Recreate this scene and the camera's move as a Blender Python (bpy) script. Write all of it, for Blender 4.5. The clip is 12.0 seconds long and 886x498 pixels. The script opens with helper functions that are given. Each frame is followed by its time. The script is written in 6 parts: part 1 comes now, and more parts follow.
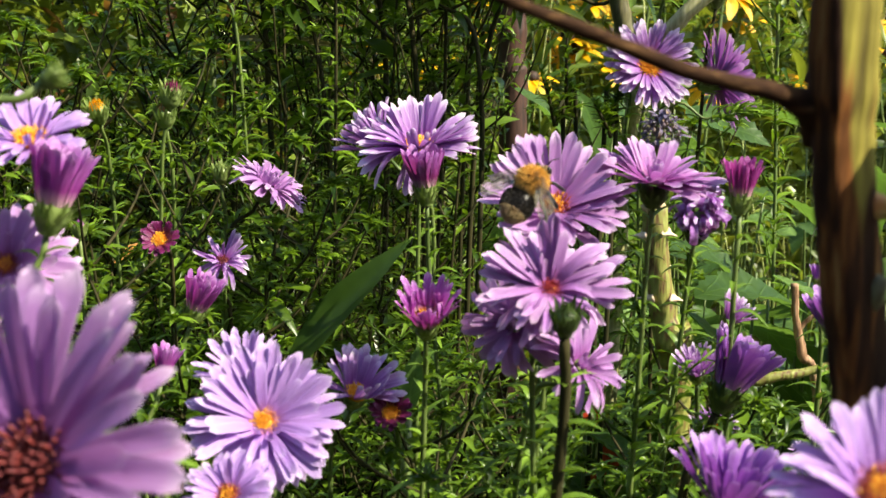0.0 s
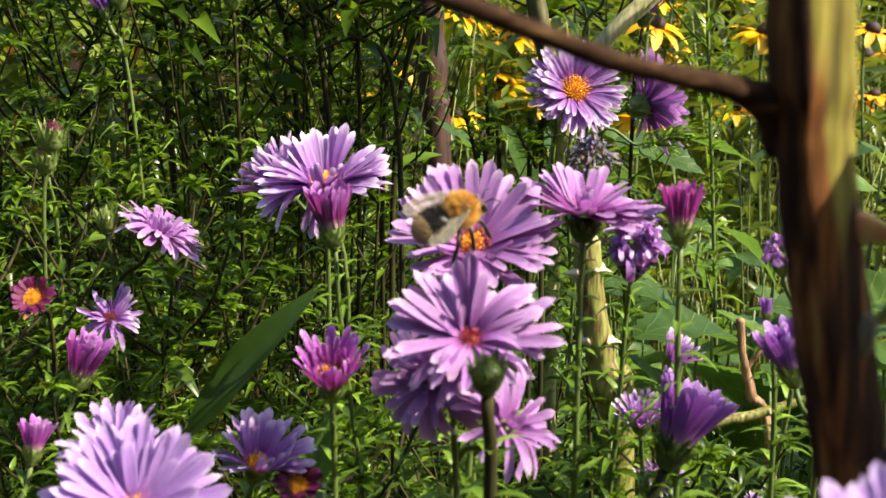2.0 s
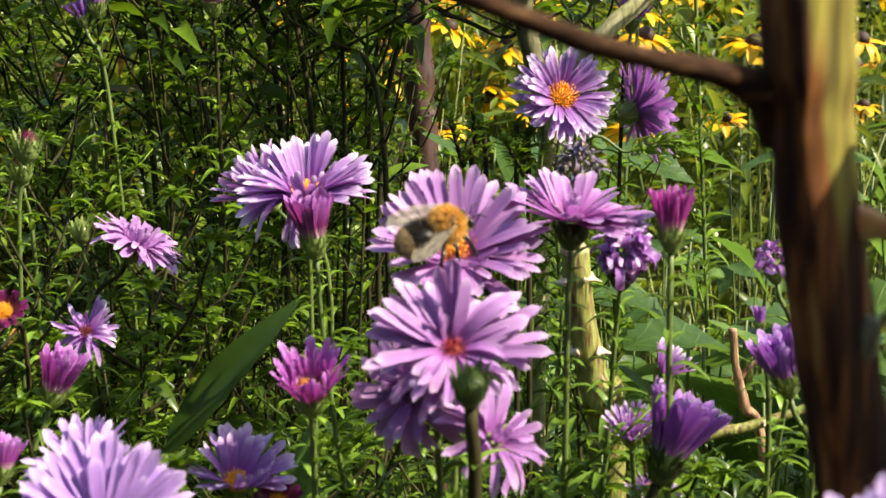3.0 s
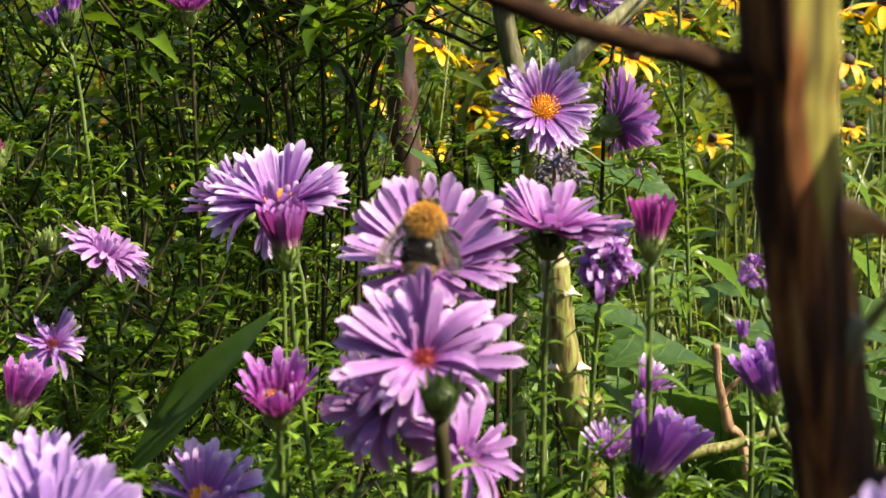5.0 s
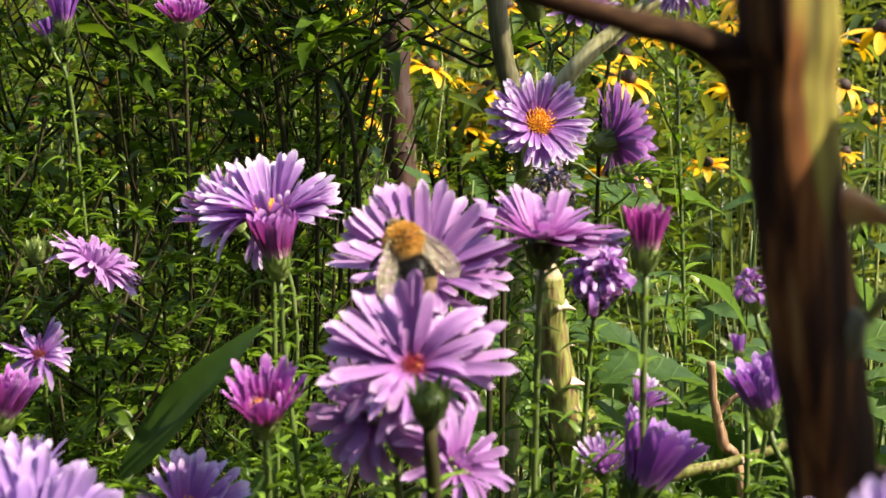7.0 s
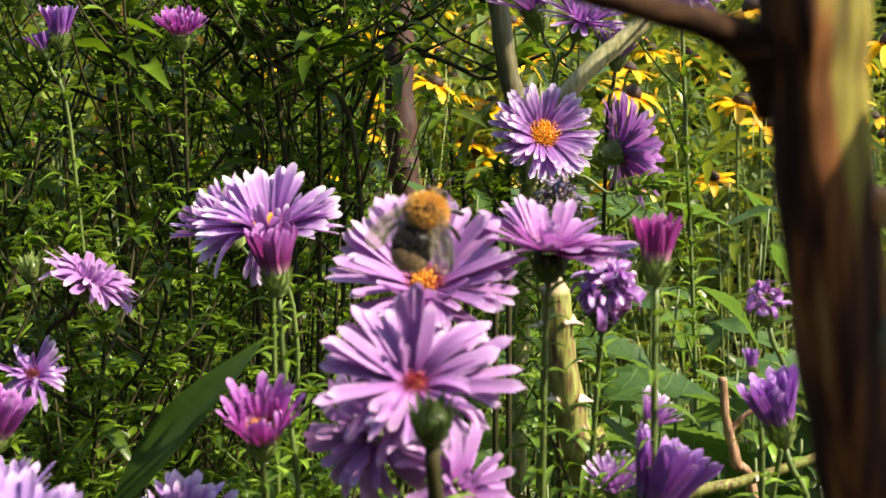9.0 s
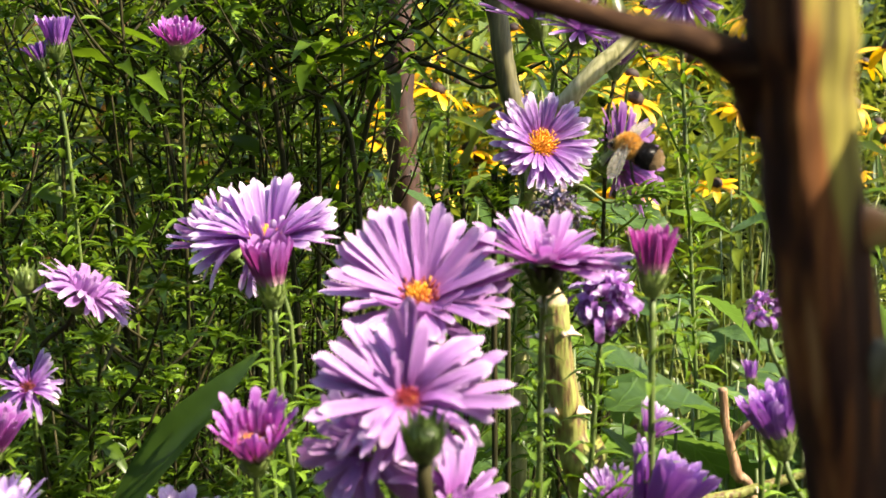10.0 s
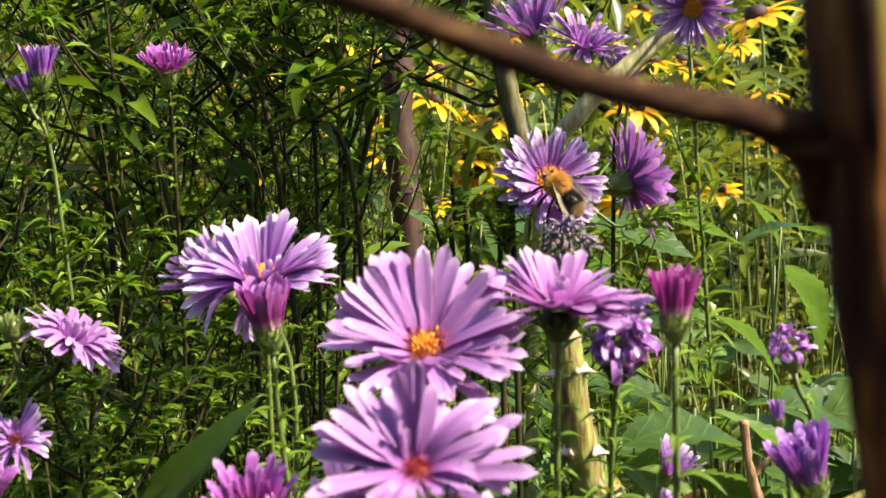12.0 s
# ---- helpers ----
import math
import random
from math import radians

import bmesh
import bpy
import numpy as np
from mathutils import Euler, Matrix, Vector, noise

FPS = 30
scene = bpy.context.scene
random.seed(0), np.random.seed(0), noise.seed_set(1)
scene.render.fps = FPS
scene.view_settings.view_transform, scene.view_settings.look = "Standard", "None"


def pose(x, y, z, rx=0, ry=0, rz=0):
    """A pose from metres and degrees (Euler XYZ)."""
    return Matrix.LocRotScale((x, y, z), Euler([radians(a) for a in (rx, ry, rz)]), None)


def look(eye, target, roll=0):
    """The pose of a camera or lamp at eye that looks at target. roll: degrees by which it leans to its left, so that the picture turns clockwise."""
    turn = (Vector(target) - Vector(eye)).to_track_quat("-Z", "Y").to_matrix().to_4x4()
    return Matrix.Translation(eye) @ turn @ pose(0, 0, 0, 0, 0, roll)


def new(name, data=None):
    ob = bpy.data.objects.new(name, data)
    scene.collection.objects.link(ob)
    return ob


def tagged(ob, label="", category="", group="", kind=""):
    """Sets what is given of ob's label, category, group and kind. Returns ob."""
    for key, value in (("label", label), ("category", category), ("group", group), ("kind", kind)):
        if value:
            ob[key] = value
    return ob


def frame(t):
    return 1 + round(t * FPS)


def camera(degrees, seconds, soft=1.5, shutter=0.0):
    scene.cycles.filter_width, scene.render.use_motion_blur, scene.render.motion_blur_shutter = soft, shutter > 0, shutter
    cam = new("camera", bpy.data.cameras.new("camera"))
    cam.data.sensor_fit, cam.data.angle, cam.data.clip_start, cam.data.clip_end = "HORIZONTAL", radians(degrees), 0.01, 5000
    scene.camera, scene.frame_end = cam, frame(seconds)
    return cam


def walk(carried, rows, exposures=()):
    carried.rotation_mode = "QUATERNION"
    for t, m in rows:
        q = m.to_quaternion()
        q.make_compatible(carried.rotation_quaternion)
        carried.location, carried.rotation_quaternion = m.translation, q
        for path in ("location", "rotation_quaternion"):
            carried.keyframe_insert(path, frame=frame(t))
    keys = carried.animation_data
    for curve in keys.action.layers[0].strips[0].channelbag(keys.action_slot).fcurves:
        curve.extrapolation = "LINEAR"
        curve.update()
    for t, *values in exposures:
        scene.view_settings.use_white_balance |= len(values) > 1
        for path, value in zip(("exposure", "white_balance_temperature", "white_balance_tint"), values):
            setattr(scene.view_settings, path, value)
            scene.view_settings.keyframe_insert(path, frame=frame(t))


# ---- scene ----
cam = camera(40.0, 12.0)
PATH = [
    (0, (0.034, 0.029, 0.774), (-0.002, 1.98, 0.334), 1.2),
    (0.5, (0.037, 0.041, 0.772), (0.059, 1.997, 0.357), 1.1),
    (1, (0.037, 0.051, 0.771), (0.083, 2.01, 0.369), 0.5),
    (1.5, (0.039, 0.057, 0.768), (0.098, 2.018, 0.38), -0.1),
    (2, (0.04, 0.064, 0.767), (0.109, 2.028, 0.396), -0.3),
    (2.5, (0.039, 0.069, 0.766), (0.116, 2.035, 0.407), -0.7),
    (3, (0.042, 0.072, 0.764), (0.126, 2.04, 0.417), -0.6),
    (5, (0.045, 0.079, 0.76), (0.151, 2.051, 0.449), -0.2),
    (5.5, (0.045, 0.079, 0.759), (0.157, 2.054, 0.461), 0.1),
    (6, (0.045, 0.079, 0.758), (0.162, 2.055, 0.471), 0.3),
    (6.5, (0.045, 0.079, 0.757), (0.164, 2.057, 0.482), 0.3),
    (7, (0.046, 0.082, 0.756), (0.159, 2.061, 0.486), 0.3),
    (9, (0.047, 0.09, 0.754), (0.151, 2.073, 0.513), -0.1),
    (9.5, (0.048, 0.091, 0.755), (0.145, 2.074, 0.514), -0.2),
    (10, (0.049, 0.092, 0.755), (0.146, 2.076, 0.524), -0.3),
    (10.5, (0.05, 0.094, 0.756), (0.142, 2.079, 0.53), -0.5),
    (11, (0.05, 0.098, 0.758), (0.144, 2.084, 0.539), -0.6),
    (11.5, (0.048, 0.101, 0.759), (0.144, 2.088, 0.551), -0.8),
    (12, (0.049, 0.108, 0.761), (0.144, 2.093, 0.537), -1.6),
]
cam.data.dof.use_dof = True
cam.data.dof.focus_distance = 0.50
cam.data.dof.aperture_fstop = 44
walk(cam, [(t, look(eye, target, roll)) for t, eye, target, roll in PATH], exposures=[(0, 1.23, 7250, 4), (1.5, 1.25, 7300, 7), (3, 1.28, 7350, 9), (9.1, 1.30, 7400, 11), (9.4, 1.48, 7400, 10), (10.2, 1.68, 7550, 11), (11, 1.68, 7550, 11), (11.5, 1.63, 7500, 12), (12, 1.46, 7450, 13)])

# ---- light ----
SUN = Vector((0.66, -0.24, 0.71)).normalized()
world = bpy.data.worlds.new("sky")
scene.world = world
world.use_nodes = True
wn = world.node_tree.nodes
sky = wn.new("ShaderNodeTexSky")
sky.sky_type = "NISHITA"
sky.sun_disc = False
sky.sun_elevation = math.asin(SUN.z)
sky.sun_rotation = math.atan2(SUN.x, SUN.y)
world.node_tree.links.new(sky.outputs[0], wn["Background"].inputs[0])
wn["Background"].inputs[1].default_value = 0.15
sun_data = bpy.data.lights.new("sun", "SUN")
sun_data.energy = 4.8
sun_data.angle = radians(0.53)
sun_data.color = (1.0, 0.94, 0.84)
sun = new("sun", sun_data)
sun.matrix_world = look(SUN * 20, (0, 0, 0))


# ---- materials ----
def shader(name):
    m = bpy.data.materials.new(name)
    m.use_nodes = True
    nodes, links = m.node_tree.nodes, m.node_tree.links
    return m, nodes, links, nodes["Principled BSDF"], nodes["Material Output"]


def ramp(nodes, stops):
    r = nodes.new("ShaderNodeValToRGB")
    e = r.color_ramp.elements
    while len(e) < len(stops):
        e.new(0.5)
    for i, (p, c) in enumerate(stops):
        e[i].position = p
        e[i].color = (*c, 1)
    return r


def mixed(nodes, links, a, b, fac, how="MIX"):
    n = nodes.new("ShaderNodeMix")
    n.data_type = "RGBA"
    n.blend_type = how
    for sock, v in ((n.inputs[0], fac), (n.inputs[6], a), (n.inputs[7], b)):
        if isinstance(v, (int, float)):
            sock.default_value = v
        elif isinstance(v, tuple):
            sock.default_value = (*v, 1)
        else:
            links.new(v, sock)
    return n.outputs[2]


def noisy(nodes, links, scale, detail=3.0, stretch=None, where="Object"):
    co = nodes.new("ShaderNodeTexCoord").outputs[where]
    if stretch:
        mp = nodes.new("ShaderNodeMapping")
        mp.inputs["Scale"].default_value = stretch
        links.new(co, mp.inputs[0])
        co = mp.outputs[0]
    n = nodes.new("ShaderNodeTexNoise")
    n.inputs["Scale"].default_value = scale
    n.inputs["Detail"].default_value = detail
    links.new(co, n.inputs["Vector"])
    return n.outputs["Fac"]


def bumped(nodes, links, bsdf, height, strength, distance):
    b = nodes.new("ShaderNodeBump")
    b.inputs["Strength"].default_value = strength
    b.inputs["Distance"].default_value = distance
    links.new(height, b.inputs["Height"])
    links.new(b.outputs[0], bsdf.inputs["Normal"])


def thin(nodes, links, bsdf, out, colour, share, tint=None):
    """Lets light shine through a petal or leaf."""
    tr = nodes.new("ShaderNodeBsdfTranslucent")
    if tint:
        colour = mixed(nodes, links, colour, tint, 0.6, "MIX")
    links.new(colour, tr.inputs[0])
    mx = nodes.new("ShaderNodeMixShader")
    mx.inputs[0].default_value = share
    links.new(bsdf.outputs[0], mx.inputs[1])
    links.new(tr.outputs[0], mx.inputs[2])
    links.new(mx.outputs[0], out.inputs[0])


def petal_material(name, base, middle, tip, pale, glow, rough=0.36, share=0.27, pale_from=0.84):
    m, nodes, links, bsdf, out = shader(name)
    co = nodes.new("ShaderNodeTexCoord")
    xyz = nodes.new("ShaderNodeSeparateXYZ")
    links.new(co.outputs["Object"], xyz.inputs[0])
    # the pale tip partly stands in for sun glare on the petal ends
    along = ramp(nodes, [(0.0, base), (0.3, middle), (pale_from, tip), (1.0, pale)])
    links.new(xyz.outputs[0], along.inputs[0])
    off = nodes.new("ShaderNodeMath")
    off.operation = "ABSOLUTE"
    links.new(xyz.outputs[1], off.inputs[0])
    # pale edge: sunlight caught by the rolled petal margin, put into the colour
    rim = ramp(nodes, [(0.066, (0, 0, 0)), (0.088, (0.4, 0.4, 0.4))])
    links.new(off.outputs[0], rim.inputs[0])
    tinted = mixed(nodes, links, along.outputs[0], pale, rim.outputs[0])
    info = nodes.new("ShaderNodeObjectInfo")
    vary = ramp(nodes, [(0.0, (0.80, 0.74, 0.86)), (0.5, (1.0, 1.0, 1.0)), (1.0, (1.12, 1.12, 1.08))])
    links.new(info.outputs["Random"], vary.inputs[0])
    c = mixed(nodes, links, tinted, vary.outputs[0], 0.8, "MULTIPLY")
    streak = noisy(nodes, links, 3.0, 4, (0.7, 120, 0.5))
    dark = ramp(nodes, [(0.3, (0.68, 0.62, 0.76)), (0.62, (1.06, 1.06, 1.06))])
    links.new(streak, dark.inputs[0])
    c = mixed(nodes, links, c, dark.outputs[0], 0.8, "MULTIPLY")
    links.new(c, bsdf.inputs["Base Color"])
    bsdf.inputs["Roughness"].default_value = rough
    bsdf.inputs["Specular IOR Level"].default_value = 0.4
    bumped(nodes, links, bsdf, streak, 0.35, 0.0006)
    thin(nodes, links, bsdf, out, c, share, glow)
    return m


def leaf_material(name, dark, light, glow, random_from="island", rough=0.32, share=0.3, scale=120.0, veins=0):
    m, nodes, links, bsdf, out = shader(name)
    if random_from == "island":
        rnd = nodes.new("ShaderNodeNewGeometry").outputs["Random Per Island"]
    else:
        rnd = nodes.new("ShaderNodeObjectInfo").outputs["Random"]
    spread = ramp(nodes, [(0.0, dark), (0.5, tuple(0.74 * u + 0.26 * v for u, v in zip(dark, light))), (0.86, light), (1.0, tuple(v * 1.3 for v in light))])
    links.new(rnd, spread.inputs[0])
    blot = noisy(nodes, links, scale, 4)
    shade = ramp(nodes, [(0.3, (0.66, 0.7, 0.6)), (0.7, (1.12, 1.08, 1.0))])
    links.new(blot, shade.inputs[0])
    c = mixed(nodes, links, spread.outputs[0], shade.outputs[0], 1.0, "MULTIPLY")
    if veins:
        xyz = nodes.new("ShaderNodeSeparateXYZ")
        links.new(nodes.new("ShaderNodeTexCoord").outputs["Object"], xyz.inputs[0])

        def calc(how, p, q=None):
            n = nodes.new("ShaderNodeMath")
            n.operation = how
            for k, v in enumerate((p, q)):
                if isinstance(v, (int, float)):
                    n.inputs[k].default_value = v
                elif v is not None:
                    links.new(v, n.inputs[k])
            return n.outputs[0]

        side = calc("ABSOLUTE", xyz.outputs[1])
        slant = calc("SUBTRACT", xyz.outputs[0], calc("MULTIPLY", side, 0.95))
        saw = calc("ABSOLUTE", calc("SUBTRACT", calc("FRACT", calc("MULTIPLY", slant, veins)), 0.5))
        line = ramp(nodes, [(0.0, (1, 1, 1)), (0.10, (0, 0, 0))])
        links.new(saw, line.inputs[0])
        rib = ramp(nodes, [(0.0, (1, 1, 1)), (0.018, (0, 0, 0))])
        links.new(side, rib.inputs[0])
        both = mixed(nodes, links, line.outputs[0], rib.outputs[0], 1.0, "LIGHTEN")
        c = mixed(nodes, links, c, mixed(nodes, links, c, (1.5, 1.45, 1.3), 1.0, "MULTIPLY"), both)
        blot = both
    links.new(c, bsdf.inputs["Base Color"])
    bsdf.inputs["Roughness"].default_value = rough
    bsdf.inputs["Specular IOR Level"].default_value = 0.3
    bumped(nodes, links, bsdf, blot, 0.3, 0.0006)
    thin(nodes, links, bsdf, out, c, share, glow)
    return m


def plain_material(name, stops, scale, rough=0.6, bump=0.4, depth=0.0005, stretch=None, detail=5, spec=0.4):
    m, nodes, links, bsdf, out = shader(name)
    n = noisy(nodes, links, scale, detail, stretch)
    r = ramp(nodes, stops)
    links.new(n, r.inputs[0])
    links.new(r.outputs[0], bsdf.inputs["Base Color"])
    bsdf.inputs["Roughness"].default_value = rough
    bsdf.inputs["Specular IOR Level"].default_value = spec
    bumped(nodes, links, bsdf, n, bump, depth)
    return m


LILAC = petal_material("lilac_petal", (0.33, 0.085, 0.33), (0.39, 0.172, 0.445), (0.445, 0.242, 0.50), (0.64, 0.49, 0.66), (0.55, 0.19, 0.56))
ORCHID = petal_material("orchid_petal", (0.24, 0.02, 0.18), (0.36, 0.11, 0.37), (0.45, 0.235, 0.50), (0.62, 0.46, 0.64), (0.56, 0.10, 0.50))
# lilac made paler, in part to stand in for overexposed sunlight
LIT_PALE_LILAC = petal_material("lit_pale_lilac_petal", (0.36, 0.12, 0.44), (0.45, 0.25, 0.62), (0.51, 0.33, 0.68), (0.70, 0.56, 0.80), (0.56, 0.24, 0.70))
VIOLET = petal_material("violet_petal", (0.32, 0.06, 0.36), (0.28, 0.108, 0.38), (0.38, 0.22, 0.48), (0.80, 0.71, 0.82), (0.60, 0.14, 0.68), pale_from=0.77)
MAGENTA = petal_material("magenta_petal", (0.68, 0.48, 0.48), (0.36, 0.05, 0.33), (0.44, 0.14, 0.49), (0.64, 0.40, 0.68), (0.66, 0.04, 0.46))
WINE = petal_material("wine_red_petal", (0.16, 0.02, 0.07), (0.13, 0.010, 0.06), (0.14, 0.012, 0.075), (0.20, 0.03, 0.14), (0.25, 0.01, 0.08), share=0.15)
CRIMSON = petal_material("crimson_petal", (0.60, 0.42, 0.40), (0.28, 0.03, 0.19), (0.33, 0.05, 0.26), (0.42, 0.13, 0.36), (0.58, 0.04, 0.34))
ROSE = petal_material("rose_violet_petal", (0.60, 0.42, 0.40), (0.27, 0.03, 0.18), (0.34, 0.10, 0.36), (0.44, 0.22, 0.52), (0.58, 0.04, 0.34))
# own deep purple; on the leaning half-closed aster it also stands in for shade
PURPLE = petal_material("deep_purple_petal", (0.44, 0.24, 0.44), (0.24, 0.07, 0.36), (0.32, 0.13, 0.48), (0.58, 0.40, 0.70), (0.36, 0.06, 0.48))
WILTED = petal_material("wilted_petal", (0.24, 0.07, 0.26), (0.33, 0.13, 0.43), (0.44, 0.25, 0.58), (0.84, 0.76, 0.90), (0.48, 0.10, 0.46), share=0.25)
DRY_BLUE = petal_material("dried_blue_petal", (0.16, 0.10, 0.05), (0.10, 0.085, 0.16), (0.15, 0.135, 0.24), (0.30, 0.23, 0.18), (0.1, 0.07, 0.15), share=0.1)
YELLOW = petal_material("yellow_petal", (0.78, 0.30, 0.008), (0.84, 0.43, 0.010), (0.86, 0.50, 0.012), (0.88, 0.54, 0.02), (0.95, 0.55, 0.01))
DISC_YELLOW = plain_material("yellow_disc", [(0.3, (0.55, 0.16, 0.01)), (0.6, (0.80, 0.38, 0.02))], 900, 0.6)
DISC_RED = plain_material("red_brown_disc", [(0.35, (0.20, 0.02, 0.02)), (0.7, (0.42, 0.10, 0.03))], 900, 0.6)
DISC_CRIMSON = plain_material("crimson_disc", [(0.35, (0.24, 0.015, 0.025)), (0.7, (0.40, 0.05, 0.05))], 900, 0.6)
DISC_DARK = plain_material("dark_red_disc", [(0.35, (0.09, 0.014, 0.018)), (0.7, (0.22, 0.035, 0.03))], 900, 0.6)
POLLEN = plain_material("pollen", [(0.3, (0.72, 0.30, 0.02)), (0.7, (0.90, 0.52, 0.06))], 700, 0.7)
CONE = plain_material("dark_cone", [(0.3, (0.012, 0.006, 0.004)), (0.7, (0.05, 0.022, 0.01))], 500, 0.7)
BRACT = leaf_material("bract_green", (0.13, 0.19, 0.05), (0.30, 0.38, 0.14), (0.20, 0.30, 0.04), share=0.2)
# darker copy of the bract green, standing in for shade on a bud and some cups
SHADED_BRACT = leaf_material("shaded_bract_green", (0.035, 0.06, 0.018), (0.075, 0.11, 0.035), (0.08, 0.13, 0.02), share=0.15)
LEAF = leaf_material("aster_leaf", (0.025, 0.056, 0.006), (0.145, 0.245, 0.024), (0.22, 0.38, 0.016), rough=0.33, share=0.36)
LEAF_PART = leaf_material("aster_leaf_single", (0.085, 0.155, 0.019), (0.18, 0.30, 0.040), (0.25, 0.42, 0.025), "object", scale=5)
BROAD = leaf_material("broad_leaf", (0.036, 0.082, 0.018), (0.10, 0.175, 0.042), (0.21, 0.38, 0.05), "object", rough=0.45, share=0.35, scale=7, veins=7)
# darker copy of the broad leaf, its shade put into the green
SHADED_BROAD = leaf_material("shaded_broad_leaf", (0.020, 0.048, 0.007), (0.036, 0.078, 0.011), (0.12, 0.24, 0.02), "object", rough=0.45, share=0.25, scale=9, veins=9)
# the same shade-dark green without veins, for the long lance-shaped leaf
SHADED_LANCE = leaf_material("shaded_lance_leaf", (0.020, 0.046, 0.007), (0.034, 0.072, 0.010), (0.12, 0.24, 0.02), "object", rough=0.42, share=0.22, scale=9)
PALE_CANE = plain_material("pale_cane", [(0.3, (0.20, 0.19, 0.07)), (0.5, (0.38, 0.36, 0.16)), (0.75, (0.56, 0.52, 0.30))], 170, 0.55, stretch=(4, 4, 0.5))
BACK_LEAF = leaf_material("back_leaf", (0.034, 0.064, 0.010), (0.165, 0.225, 0.030), (0.36, 0.42, 0.035), scale=30)
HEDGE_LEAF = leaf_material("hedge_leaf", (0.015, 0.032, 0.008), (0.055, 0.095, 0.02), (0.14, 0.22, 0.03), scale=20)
STRAW = leaf_material("straw", (0.20, 0.17, 0.06), (0.36, 0.31, 0.12), (0.6, 0.5, 0.2), "object", scale=30)
RED_LEAF = leaf_material("red_leaf", (0.42, 0.035, 0.02), (0.62, 0.07, 0.035), (0.85, 0.10, 0.04), "object", scale=6, share=0.45)
BROWN_LEAF = leaf_material("brown_leaf", (0.13, 0.06, 0.02), (0.30, 0.16, 0.07), (0.4, 0.2, 0.06), "object", scale=6)
RUST_LEAF = leaf_material("rust_leaf", (0.10, 0.04, 0.012), (0.42, 0.20, 0.05), (0.5, 0.25, 0.05), scale=30)
STEM = plain_material("green_stem", [(0.3, (0.05, 0.085, 0.018)), (0.7, (0.13, 0.175, 0.045))], 60, 0.5, stretch=(6, 6, 1))
PALE_STEM = plain_material("yellow_green_stem", [(0.3, (0.14, 0.17, 0.035)), (0.7, (0.34, 0.36, 0.10))], 60, 0.5, stretch=(6, 6, 1))
DARK_STEM = plain_material("dark_aster_stem", [(0.3, (0.016, 0.018, 0.006)), (0.65, (0.045, 0.038, 0.014))], 60, 0.75, stretch=(6, 6, 1), spec=0.15)
BROWN_STEM = plain_material("red_brown_stem", [(0.3, (0.020, 0.009, 0.006)), (0.7, (0.075, 0.031, 0.020))], 120, 0.6, stretch=(3, 3, 0.6))
CANE = plain_material("green_cane", [(0.34, (0.09, 0.05, 0.02)), (0.43, (0.20, 0.14, 0.05)), (0.49, (0.19, 0.20, 0.045)), (0.72, (0.31, 0.32, 0.09))], 240, 0.5, 0.8, 0.0008, stretch=(3, 3, 0.6))
OLD_CANE = plain_material("old_cane", [(0.3, (0.05, 0.042, 0.018)), (0.5, (0.11, 0.10, 0.042)), (0.75, (0.20, 0.18, 0.08))], 170, 0.6, stretch=(4, 4, 0.5))
CUT_WOOD = plain_material("cut_wood", [(0.3, (0.25, 0.16, 0.08)), (0.7, (0.55, 0.42, 0.25))], 500, 0.8)
THORN = plain_material("thorn", [(0.3, (0.50, 0.36, 0.24)), (0.7, (0.72, 0.58, 0.44))], 300, 0.45)
NEAR_THORN = plain_material("near_thorn", [(0.35, (0.16, 0.07, 0.02)), (0.55, (0.42, 0.18, 0.05)), (0.75, (0.45, 0.36, 0.10))], 260, 0.45)
TWIG = plain_material("dry_twig", [(0.3, (0.12, 0.06, 0.03)), (0.5, (0.30, 0.17, 0.09)), (0.7, (0.50, 0.33, 0.20))], 220, 0.6, stretch=(4, 4, 0.5))
# near-black green: the shade between hedge leaves is put into this colour
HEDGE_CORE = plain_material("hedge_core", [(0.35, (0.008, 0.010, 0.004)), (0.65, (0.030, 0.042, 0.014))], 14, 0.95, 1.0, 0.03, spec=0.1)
SOIL = plain_material("soil", [(0.3, (0.02, 0.014, 0.009)), (0.7, (0.09, 0.062, 0.04))], 18, 0.95, 1.0, 0.02, detail=12)


